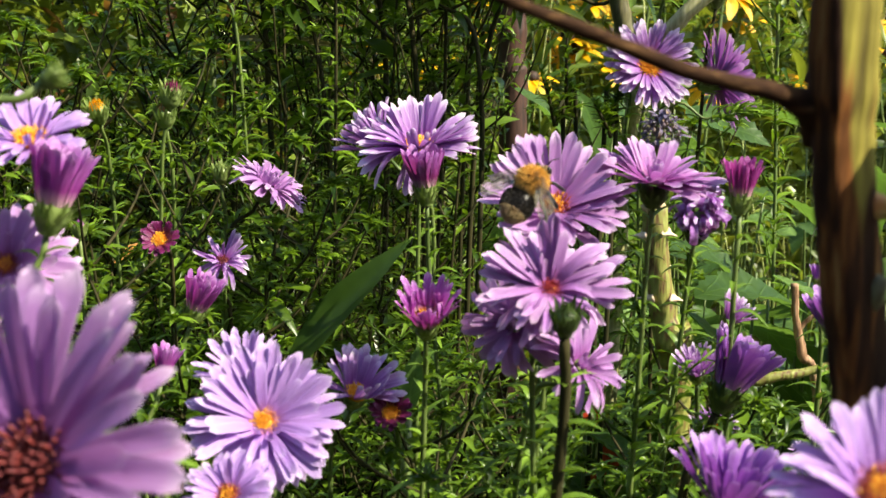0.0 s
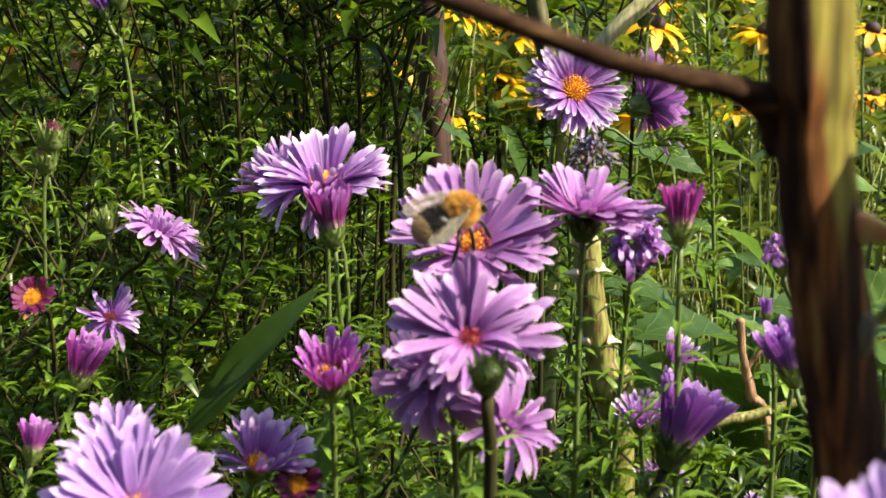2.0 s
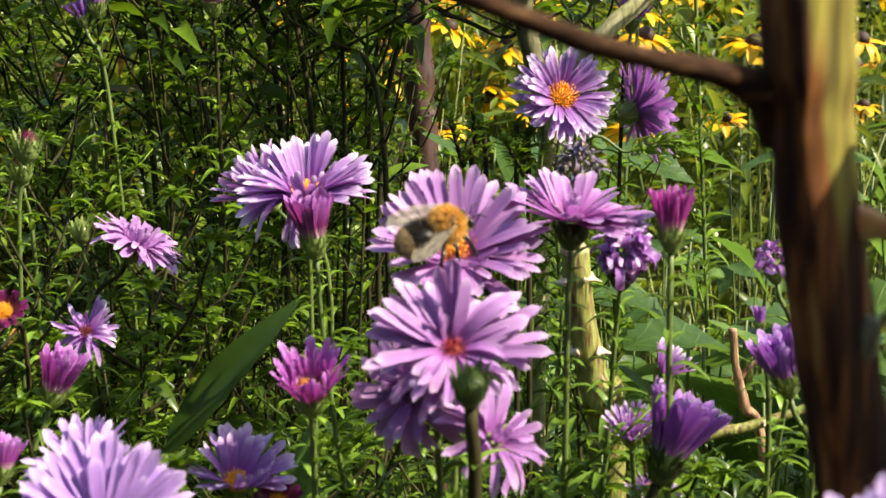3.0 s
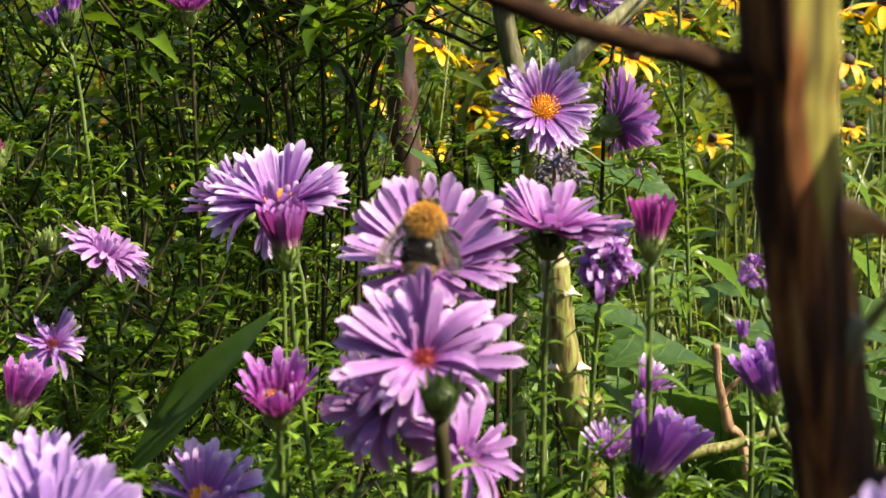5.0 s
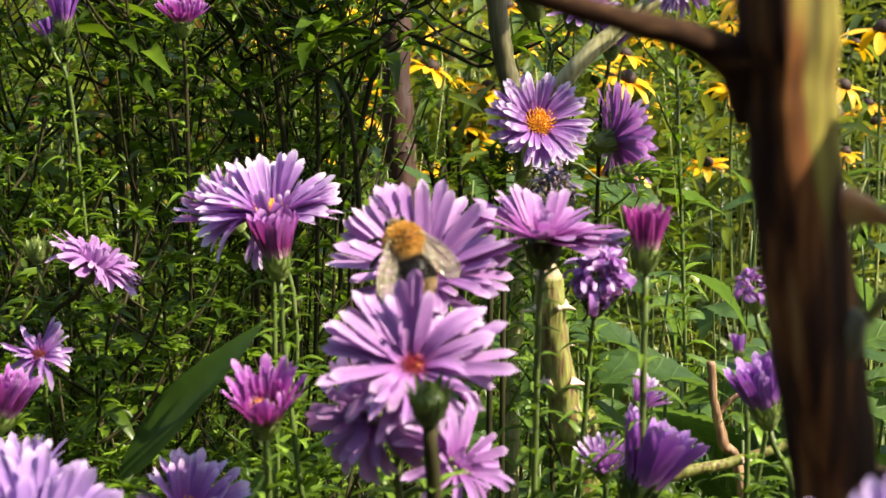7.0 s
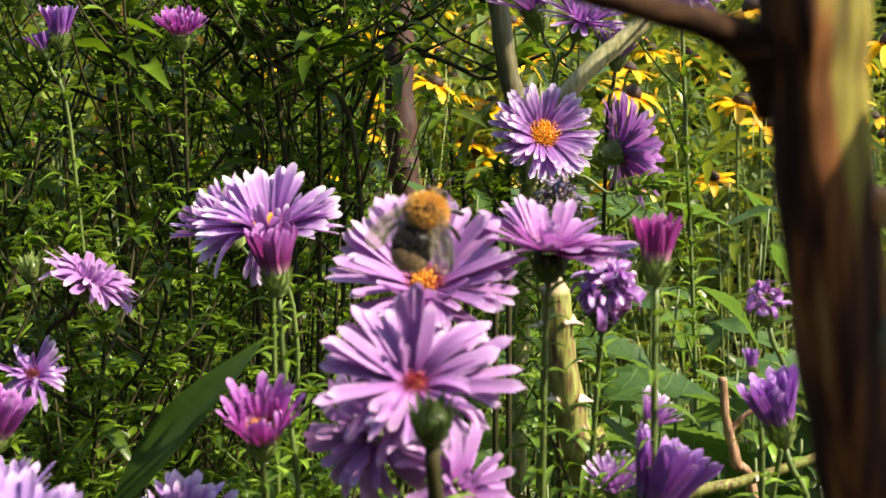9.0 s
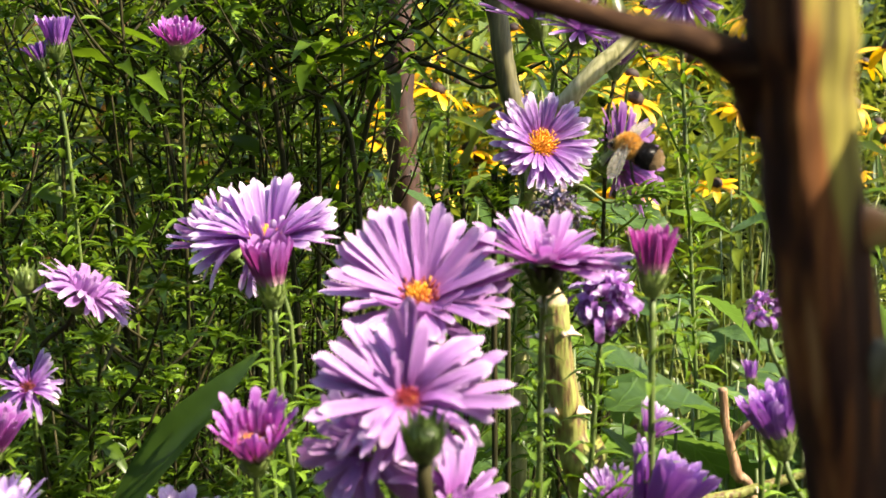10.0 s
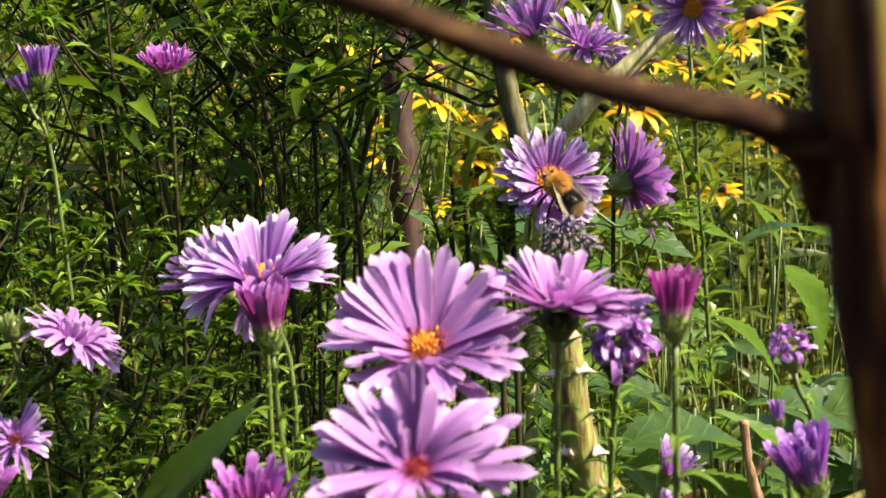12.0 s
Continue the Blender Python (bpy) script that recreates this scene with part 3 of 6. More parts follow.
        m = Matrix.Translation(p) @ Matrix.Rotation(turn, 4, "Z") @ Matrix.Rotation(-radians(rng.uniform(0, 55)), 4, "Y")
        add(V, F, *shapes[i % 3], m @ Matrix.Scale(rng.uniform(0.007, 0.013), 4))
    part("stem_leaves", mesh("stem_leaves", V, F, LEAF), flower, None, "small green leaves along the lower stem", "stuff")
    return flower


# ---- ground and distance ----
def ground():
    rng = random.Random(3)
    n, half = 60, 1.0
    xs = [math.copysign(abs(u) ** 3 * 300 + abs(u) * 4, u) for u in [2 * i / n - 1 for i in range(n + 1)]]
    V = [(x, y + 1, 0.012 * noise.noise((x * 7, y * 7, 0)) + 0.02 * noise.noise((x * 2, y * 2, 5)) if abs(x) < 6 and abs(y) < 6 else 0.0) for y in xs for x in xs]
    F = [[j * (n + 1) + i, j * (n + 1) + i + 1, (j + 1) * (n + 1) + i + 1, (j + 1) * (n + 1) + i] for j in range(n) for i in range(n)]
    tagged(new("ground", mesh("ground", V, F, SOIL)), "dark garden soil under the plants", "ground", kind="structure")


ground()


def leaf_cloud(name, label, box, count, length, material, seed, ratio=0.32, lean=(10, 70), density=None, category="foliage", segments=3):
    """Very many loose leaves filling a box."""
    rng = random.Random(seed)
    shapes = [leaf_shape(ratio, d, 0.25, segments) for d in (0.2, 0.45, 0.8)]
    V, F = [], []
    (x0, x1), (y0, y1), (z0, z1) = box
    made = 0
    while made < count:
        p = Vector((rng.uniform(x0, x1), rng.uniform(y0, y1), rng.uniform(z0, z1)))
        if density and rng.random() > density(p):
            continue
        made += 1
        L = rng.uniform(*length)
        m = Matrix.Translation(p) @ Matrix.Rotation(rng.uniform(0, 6.3), 4, "Z") @ Matrix.Rotation(-radians(rng.uniform(*lean)), 4, "Y") @ Matrix.Rotation(rng.uniform(-0.6, 0.6), 4, "X") @ Matrix.Scale(L, 4)
        v, f = shapes[rng.randrange(3)]
        n = len(V)
        V.extend([m @ Vector(q) for q in v])
        F.extend([[i + n for i in q] for q in f])
    return tagged(new(name, mesh(name, V, F, material)), label, category, kind="stuff")


def clumps(scale, cut):
    return lambda p: 1.0 if noise.noise(p * scale) > cut else 0.12


def bed_shape(scale, cut):
    """Clumps inside the rounded outline of the flower bed."""
    inner = clumps(scale, cut)
    return lambda p: inner(p) if ((p.x - 0.4) / 1.15) ** 2 + ((p.y - 1.75) / 1.05) ** 2 < 1 + 0.5 * noise.noise(p * 2.2) else 0.0


def hedge(line, radius, label, seed, leaves):
    """A lumpy hedge along line: a near-black core, standing in for inner shade, under a coat of leaves."""
    rng = random.Random(seed)
    pts = spline([(x, y, radius * 0.72) for x, y in line], 10)
    V, F = tube(pts, [radius] * len(pts), 22, 0.0, rng, True, 0.12, 1.3)
    for v in V:
        v.z = max(-0.02, v.z)
        v += Vector((noise.noise(v * 3.0), noise.noise(v * 3.0 + Vector((9, 0, 0))), noise.noise(v * 3.0 + Vector((0, 9, 0))))) * 0.12
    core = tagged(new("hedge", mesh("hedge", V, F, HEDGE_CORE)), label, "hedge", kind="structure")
    LV, LF = [], []
    shapes = [leaf_shape(0.5, d, 0.2, 2) for d in (0.2, 0.5)]
    for i in range(leaves):
        f = F[rng.randrange(len(F) - 2)]
        p = V[f[0]].lerp(V[f[1]], rng.random()).lerp(V[f[3]].lerp(V[f[2]], rng.random()), rng.random())
        m = Matrix.Translation(p) @ Matrix.Rotation(rng.uniform(0, 6.3), 4, "Z") @ Matrix.Rotation(rng.uniform(-1.2, 0.8), 4, "Y") @ Matrix.Rotation(rng.uniform(-0.8, 0.8), 4, "X") @ Matrix.Scale(rng.uniform(0.08, 0.15), 4)
        add(LV, LF, *shapes[i % 2], m)
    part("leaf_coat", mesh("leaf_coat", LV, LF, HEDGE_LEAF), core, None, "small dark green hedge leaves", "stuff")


hedge([(x, 4.3 + 0.2 * math.sin(x)) for x in (-7, -5, -3, -1, 1, 3, 5, 8)], 1.25, "dense dark green garden hedge behind the flower bed", 8, 7500)
# unseen hedge added behind the camera to keep sky light off the plant fronts
hedge([(-2.2, 3.3), (-2.35, 2.0), (-2.3, 0.8), (-2.3, -0.4), (-1.7, -1.3), (-0.4, -1.45), (0.8, -1.4), (2.0, -1.5)], 0.95, "unseen hedge closing the garden corner, added to cut sky light", 9, 6500)
leaf_cloud("hedge_leaves", "dark green leaves of the garden hedge", ((-1.3, 2.4), (2.6, 3.2), (0.4, 1.5)), 6500, (0.05, 0.1), HEDGE_LEAF, 21, 0.45, (-40, 60))
leaf_cloud("undergrowth", "yellow-green undergrowth behind the asters", ((-0.75, 0.12), (0.95, 1.5), (0.3, 0.86)), 7600, (0.025, 0.06), BACK_LEAF, 22, 0.3, (-30, 70), lambda p: clumps(7, -0.1)(p) if p.x < -0.10 * p.y - 0.02 or p.z < 0.62 else 0.0)
leaf_cloud("flower_bed_leaves", "light green leaves of the yellow flower bed", ((-0.7, 1.5), (1.15, 2.7), (0.10, 0.71)), 13500, (0.025, 0.065), BACK_LEAF, 23, 0.24, (-20, 75), bed_shape(5, -0.15))


leaf_cloud("tall_bed_leaves", "light green leaves high in the flower bed", ((-0.7, 1.7), (1.9, 2.8), (0.6, 0.95)), 2400, (0.04, 0.09), BACK_LEAF, 25, 0.26, (-20, 75), bed_shape(4, -0.1))
leaf_cloud("sunlit_leaves", "sunlit yellow-green leaves behind the bush", ((-0.22, 0.42), (1.25, 1.95), (0.5, 0.84)), 2200, (0.035, 0.075), BACK_LEAF, 27, 0.24, (-20, 75), clumps(6, -0.05))
leaf_cloud("dry_foliage", "withered brown and orange leaves in the undergrowth", ((-0.7, -0.08), (0.9, 1.5), (0.5, 0.9)), 380, (0.018, 0.04), RUST_LEAF, 24, 0.34, (-50, 60), segments=5)


# ---- coneflowers ----
YELLOW_PETALS = [mesh("petal", *blade(lambda s: 0.42 * max(0.04, math.sin(math.pi * min(1, 0.12 + 0.86 * s)) ** 0.6), lambda s, d=d: 0.1 * s - d * s * s, 0.1, 6, 2), YELLOW) for d in (0.3, 0.5, 0.15)]
LONG_LEAVES = [mesh("leaf", *leaf_shape(0.2, d, 0.25, 7), BROAD) for d in (0.3, 0.6)]


def coneflower(head, size, tip, seed):
    rng = random.Random(seed)
    head = Vector(head)
    base = Vector((head.x + rng.uniform(-0.05, 0.05), head.y + rng.uniform(-0.05, 0.08), 0))
    axis = Vector((rng.uniform(-tip, tip), -rng.uniform(0.0, tip), 1)).normalized()
    f = thing("coneflower", base, "yellow coneflower with dark brown cone on a thin green stem", "coneflower", "yellow coneflowers")
    pts, radii = stalk(base, head, axis, rng, 0.0016, 0.03)
    part("stem", mesh("stem", *tube(pts, radii, 6), STEM), f)
    local = basis(head - base, axis, rng.uniform(0, 6))
    r = size * 0.14
    prof = [(-0.3, 0.5), (0.0, 1.0), (0.5, 0.95), (0.9, 0.6), (1.05, 0.1)]
    part("cone", mesh("cone", *tube([(0, 0, h * r) for h, _ in prof], [q * r for _, q in prof], 12, 0.08, rng), CONE), f, local, "dark brown cone")
    n = rng.randrange(9, 12)
    for i in range(n):
        L = size * 0.4 * rng.uniform(0.85, 1.1)
        m = local @ Matrix.Rotation(2 * math.pi * i / n + rng.uniform(-0.12, 0.12), 4, "Z") @ Matrix.Translation((r * 0.8, 0, 0)) @ Matrix.Rotation(radians(rng.uniform(-12, 22)), 4, "Y") @ Matrix.Diagonal((L, L, L, 1))
        part("petal", YELLOW_PETALS[rng.randrange(3)], f, m)
    for i in range(2 if head.y < 1.85 else 0):
        j = int(len(pts) * rng.uniform(0.45, 0.85))
        L = rng.uniform(0.04, 0.08)
        part("leaf", LONG_LEAVES[i % 2], f, Matrix.Translation(pts[j]) @ Matrix.Rotation(rng.uniform(0, 6.3), 4, "Z") @ Matrix.Rotation(-radians(rng.uniform(15, 60)), 4, "Y") @ Matrix.Scale(L, 4))


for i, (x, y, z, s) in enumerate((
        (0.42, 1.30, 0.845, 0.085), (0.375, 1.36, 0.80, 0.07), (0.56, 1.30, 0.81, 0.085), (0.325, 1.40, 0.735, 0.07),
        (0.30, 1.32, 0.705, 0.05), (0.545, 1.35, 0.685, 0.05), (0.46, 1.5, 0.83, 0.07), (0.14, 1.38, 0.71, 0.06),
        (0.17, 1.45, 0.745, 0.06), (0.10, 1.5, 0.80, 0.06))):
    coneflower((x, y, z), s, 0.35, 300 + i)
bed = random.Random(77)
for i in range(64):
    y = bed.uniform(1.15, 2.0)
    coneflower((bed.uniform(-0.06, 0.50) * y + 0.03, y, bed.uniform(0.66, 0.84) + 0.05 * (y - 1.25)), bed.uniform(0.05, 0.078), 0.5, 400 + i)


for i in range(60):
    y = bed.uniform(1.2, 1.7)
    coneflower((bed.uniform(-0.07, 0.15) * y, y, bed.uniform(0.67, 0.86)), bed.uniform(0.045, 0.065), 0.6, 600 + i)
for i in range(24):
    y = bed.uniform(1.85, 2.5)
    coneflower((bed.uniform(-0.1, 0.5) * y, y, bed.uniform(0.84, 1.02)), bed.uniform(0.055, 0.08), 0.45, 500 + i)


# ---- grasses and thin stems of the bed ----
def grass_stems(name, label, box, count, seed, material, width=(0.0012, 0.003), height=(0.55, 0.8)):
    rng = random.Random(seed)
    V, F = [], []
    for i in range(count):
        p = Vector((rng.uniform(*box[0]), rng.uniform(*box[1]), 0))
        h = rng.uniform(*height)
        d = Vector((rng.uniform(-0.12, 0.12), rng.uniform(-0.12, 0.12), 0))
        pts = spline([p, p + d * 0.3 + Vector((0, 0, h * 0.5)), p + d + Vector((0, 0, h))], 4)
        r = rng.uniform(*width) * 0.5
        v, f = tube(pts, [r * (1.2 - 0.7 * k / 8) for k in range(len(pts))], 5, 0, rng)
        n = len(V)
        V.extend(v)
        F.extend([[k + n for k in q] for q in f])
    return tagged(new(name, mesh(name, V, F, material)), label, "grass", kind="stuff")


grass_stems("bed_stems", "thin light green flower stems", ((0.0, 1.3), (0.95, 2.2)), 300, 31, PALE_STEM, (0.0012, 0.003), (0.5, 0.80))
grass_stems("dry_stalks", "pale dry grass stalks", ((-0.4, 1.2), (0.95, 1.9)), 36, 32, STRAW, (0.002, 0.004), (0.6, 0.82))


# ---- leafy aster shoots ----
def shoot_meshes(seed, height=0.8, leafy=0.46):
    """Stem and leaves of one shoot, standing on z = 0."""
    rng = random.Random(seed)
    SV, SF, TV, TF, LV, LF = [], [], [], [], [], []
    shapes = [leaf_shape(r, d, 0.3, 4, u) for r, d, u in ((0.33, 0.9, 0.55), (0.30, 1.2, 0.65), (0.37, 0.5, 0.3), (0.28, 0.2, 0.1))]
    wide = [leaf_shape(r, d, 0.18, 5, u) for r, d, u in ((0.30, 0.45, 0.25), (0.26, 0.8, 0.4), (0.34, 0.2, 0.1))]
    top = Vector((rng.uniform(-0.11, 0.11), rng.uniform(-0.08, 0.08), height))
    bow = Vector((rng.uniform(-0.06, 0.06), rng.uniform(-0.04, 0.04), 0))
    pts = spline([(0, 0, 0), top * 0.4 - bow * 0.4, top * 0.72 + bow * 0.3, top * 0.9 + bow * 0.5, top], 9)
    n = len(pts) - 1
    add(SV, SF, *tube(pts, [0.00085 * (1.25 - 0.7 * i / n) for i in range(n + 1)], 6))

    def put(p, L, turn, up, kinds=shapes):
        v, f = kinds[rng.randrange(len(kinds))]
        m = Matrix.Translation(p) @ Matrix.Rotation(turn, 4, "Z") @ Matrix.Rotation(-radians(up), 4, "Y") @ Matrix.Rotation(rng.uniform(-0.5, 0.5), 4, "X") @ Matrix.Scale(L, 4)
        add(LV, LF, v, f, m)

    def on(z):
        k = max(0.0, min(0.999, z / height)) * n
        i = int(k)
        return pts[i].lerp(pts[i + 1], k - i)

    def rosette(p, size, count):
        for i in range(count):
            q = i / count
            put(p + Vector((0, 0, size * 0.25 * q)), size * rng.uniform(0.8, 1.15) * (1.1 - 0.5 * q), i * 2.4 + rng.uniform(-0.2, 0.2), 2 + 62 * q + rng.uniform(-10, 10))

    for i in range(64):
        q = i / 64
        put(on(height - leafy * (1 - q) ** 0.9), rng.uniform(0.0065, 0.0115) * (1.15 - 0.4 * q), i * 2.4 + rng.uniform(-0.4, 0.4), rng.uniform(5, 55))
    for i in range(9):
        put(on(height - leafy * rng.uniform(0.06, 1.0)), rng.uniform(0.013, 0.028), rng.uniform(0, 6.3), rng.uniform(-15, 40), wide)
    for b in range(17):
        p0 = on(height - leafy * rng.uniform(0.03, 0.95))
        a = b * 2.4 + rng.uniform(-0.5, 0.5)
        L = rng.uniform(0.018, 0.075)
        out = Vector((math.cos(a), math.sin(a), 0))
        p1 = p0 + out * L * 0.4 + Vector((0, 0, L * 0.35))
        p2 = p0 + out * L * 0.65 + Vector((0, 0, L * 0.9))
        tw = spline([p0, p1, p2], 4)
        add(TV, TF, *tube(tw, [0.0006 * (1.2 - 0.6 * i / 8) for i in range(len(tw))], 5))
        for i in range(8):
            q = (i + rng.random()) / 8
            put(tw[min(len(tw) - 1, int(q * len(tw)))], rng.uniform(0.005, 0.009), rng.uniform(0, 6.3), rng.uniform(0, 55))
        rosette(p2, rng.uniform(0.0048, 0.0078), 17)
    rosette(pts[-1], 0.0075, 20)
    return mesh("stem", SV, SF, DARK_STEM), mesh("side_twigs", TV, TF, DARK_STEM), mesh("leaves", LV, LF, LEAF), pts


SHOOTS = []
for k in range(12):
    SHOOTS.append(shoot_meshes(900 + k))


def shoot(x, y, height, turn, k):
    s, w, l, line = SHOOTS[k]
    ob = tagged(new("aster_shoot", s), "leafy dark-stemmed aster shoot without flowers", "aster shoot", "leafy aster shoots")
    ob.matrix_basis = pose(x, y, 0, 0, 0, turn) @ Matrix.Diagonal((1, 1, height / 0.8, 1))
    part("twig_work", w, ob, None, "thin dark side twigs", "stuff")
    part("leaves", l, ob, None, "small narrow green leaves", "stuff")


# flower heads and buds that stand clear of the shoots in front of them
OPEN_HEADS = [(Vector(p[:3]), p[3]) for p in (
    (0.099, 0.477, 0.743, 0.045), (0.126, 0.49, 0.737, 0.035), (0.019, 0.40, 0.722, 0.02), (-0.030, 0.412, 0.707, 0.02), (-0.043, 0.403, 0.684, 0.016), (-0.048, 0.39, 0.673, 0.013), (-0.055, 0.375, 0.696, 0.014),
    (-0.045, 0.412, 0.713, 0.014), (-0.067, 0.445, 0.735, 0.013), (-0.089, 0.43, 0.730, 0.013), (0.025, 0.307, 0.693, 0.016), (0.006, 0.334, 0.666, 0.018), (0.0155, 0.334, 0.66, 0.013), (0.100, 0.369, 0.709, 0.02),
    (-0.018, 0.50, 0.775, 0.018), (0.095, 0.42, 0.724, 0.02), (0.098, 0.405, 0.68, 0.02), (0.002, 0.45, 0.665, 0.012), (-0.012, 0.45, 0.655, 0.012),
    (0.0595, 0.80, 0.765, 0.016), (0.0605, 0.80, 0.735, 0.018), (0.062, 0.80, 0.70, 0.018), (0.088, 1.0, 0.775, 0.03), (0.10, 1.0, 0.72, 0.03))]
PATH_SIDE = Vector((0.045, 0.08, 0.760))
# the length of the long dark leaf, which no shoot hides
LEAF_LINE = [(Vector((-0.0150, 0.40, 0.657)).lerp(Vector((0.0120, 0.40, 0.688)), k / 5), 0.009) for k in range(6)]
# and the dark hollow above it
LEAF_LINE += [(Vector(p), 0.014) for p in ((-0.0361, 0.56, 0.7178), (-0.0121, 0.56, 0.7111), (-0.0454, 0.56, 0.6977), (0.0052, 0.56, 0.6863), (-0.0236, 0.56, 0.6909), (0.0185, 0.56, 0.6749), (-0.0165, 0.47, 0.6869), (0.0017, 0.47, 0.6961), (0.0124, 0.47, 0.683), (-0.006, 0.47, 0.6719))]


def crowds(m, line, clear=OPEN_HEADS):
    """True where a shoot's upper stem would stand before one of the places to keep clear."""
    for q in line[12::2]:
        p = m @ q
        for h, reach in clear:
            u = (p - h).dot(PATH_SIDE - h) / (PATH_SIDE - h).length_squared
            if 0.02 < u < 1 and (p - h.lerp(PATH_SIDE, u)).length < reach:
                return True
    return False


field = random.Random(19)


def bush(count, xs, ys, heights, gap, hollow=None, fall=0.0, lane=0.0):
    """Shoots in uneven clumps over a stretch of the plan."""
    made = 0
    while made < count:
        y = field.uniform(*ys)
        x = field.uniform(xs[0] * y, xs[1])
        if noise.noise((x * 11, y * 11, 3.3)) < gap:
            continue
        if hollow and abs(x - hollow[0]) < hollow[2] and abs(y - hollow[1]) < hollow[3]:
            continue
        if y < 0.82 and abs(x - 0.043 - 0.022 * y) < lane:
            continue
        tall = field.uniform(*heights) - fall * max(0.0, (x - 0.03) / 0.1)
        turn = field.uniform(0, 360)
        stand = pose(x, y, 0, 0, 0, turn) @ Matrix.Diagonal((1, 1, tall / 0.8, 1))
        if crowds(stand, SHOOTS[made % 12][3]):
            continue
        if not crowds(stand, SHOOTS[made % 12][3], LEAF_LINE):
            shoot(x, y, tall, turn, made % 12)
        made += 1


# the tall bush behind the flowers, whose tops keep the sun off what is below
bush(10, (-0.44, -0.05), (0.52, 0.80), (0.68, 0.80), -0.1)
bush(26, (-0.10, 0.02), (0.55, 0.90), (0.75, 0.93), -0.2, lane=0.065)
bush(9, (0.0, 0.11), (0.60, 0.95), (0.62, 0.72), -0.3, lane=0.03)
bush(8, (-0.02, 0.02), (0.50, 0.60), (0.74, 0.84), -0.5, lane=0.05)
bush(7, (0.0, 0.03), (0.56, 0.74), (0.77, 0.86), -0.6, lane=0.02)
# lit tips in front of it, round a dark hollow
bush(38, (-0.42, 0.015), (0.45, 0.56), (0.60, 0.74), -0.02, (-0.012, 0.50, 0.058, 0.09), 0.08)
bush(7, (0.08, 0.085), (0.47, 0.56), (0.56, 0.62), -0.5)
# lower shoots between the flower stems
bush(52, (-0.36, 0.11), (0.33, 0.47), (0.56, 0.655), -0.1, (0.002, 0.40, 0.026, 0.075))
bush(8, (0.2, 0.24), (0.45, 0.6), (0.50, 0.60), -0.5)


# ---- dark woody branches in the bush ----
def woody_branch(low, high, seed, thick=0.0017):
    """An older, darker aster stem with forking side twigs and scattered leaves."""
    rng = random.Random(seed)
    low, high = Vector(low), Vector(high)
    way = high - low
    root = Vector((low.x - way.x * 0.5 + rng.uniform(-0.01, 0.01), low.y + 0.02, 0))
    f = thing("aster_branch", root, "dark woody aster branch with forking twigs and few leaves", "aster branch", "dark aster branches")
    end = high + way * 0.35 + Vector((rng.uniform(-0.01, 0.01), 0, 0))
    pts = spline([p - root for p in (root, root.lerp(low, 0.55) + Vector((rng.uniform(-0.01, 0.01), 0, 0)), low, high, end)], 9)
    n = len(pts) - 1
    part("stem", mesh("stem", *tube(pts, [thick * (1.25 - 0.85 * (i / n) ** 2) for i in range(n + 1)], 8, 0.0, rng, True, 0.12, 300.0), DARK_STEM), f)
    TV, TF, LV, LF = [], [], [], []
    shapes = [leaf_shape(r, d, 0.2, 6, u) for r, d, u in ((0.30, 0.5, 0.3), (0.26, 0.9, 0.45), (0.34, 0.2, 0.1), (0.3, 1.1, 0.6))]

    def leaf(p, L, up=(-20, 50)):
        m = Matrix.Translation(p) @ Matrix.Rotation(rng.uniform(0, 6.3), 4, "Z") @ Matrix.Rotation(-radians(rng.uniform(*up)), 4, "Y") @ Matrix.Rotation(rng.uniform(-0.6, 0.6), 4, "X")
        add(LV, LF, *shapes[rng.randrange(4)], m @ Matrix.Scale(L, 4))

    for b in range(9):
        k = int(n * rng.uniform(0.52, 0.97))
        turn = rng.choice((0.0, math.pi)) + rng.uniform(-0.8, 0.8)
        L = rng.uniform(0.025, 0.075)
        out = Vector((math.cos(turn), math.sin(turn) * 0.6, 0))
        tw = spline([pts[k], pts[k] + out * L * 0.5 + Vector((0, 0, L * 0.25)), pts[k] + out * L * 0.85 + Vector((0, 0, L * 0.8))], 5)
        add(TV, TF, *tube(tw, [thick * 0.55 * (1.1 - 0.7 * i / 10) for i in range(len(tw))], 6))
        for i in range(6):
            leaf(tw[rng.randrange(3, len(tw))], rng.uniform(0.006, 0.016))
        for i in range(14):
            leaf(tw[-1] + Vector((0, 0, 0.0002 * i)), rng.uniform(0.005, 0.008), (0 + 4 * i, 12 + 4 * i))
    for i in range(16):
        leaf(pts[int(n * rng.uniform(0.5, 1.0))], rng.uniform(0.010, 0.028))
    part("twig_work", mesh("twig_work", TV, TF, DARK_STEM), f, None, "thin dark forking twigs", "stuff")
    part("leaves", mesh("leaves", LV, LF, LEAF), f, None, "scattered narrow green leaves", "stuff")


for k, (low, high) in enumerate((
        ((0.034, 0.58, 0.733), (0.060, 0.58, 0.785)), ((0.010, 0.57, 0.736), (-0.012, 0.57, 0.791)), ((-0.005, 0.60, 0.732), (-0.030, 0.60, 0.793)),
        ((0.023, 0.59, 0.731), (0.017, 0.59, 0.794)), ((0.041, 0.57, 0.740), (0.092, 0.57, 0.763)), ((-0.057, 0.58, 0.734), (-0.068, 0.58, 0.794)),
        ((-0.028, 0.56, 0.714), (-0.054, 0.56, 0.785)), ((0.040, 0.55, 0.713), (0.024, 0.55, 0.762)))):
    woody_branch(low, high, 950 + k, 0.0009 + 0.0002 * (k % 3))


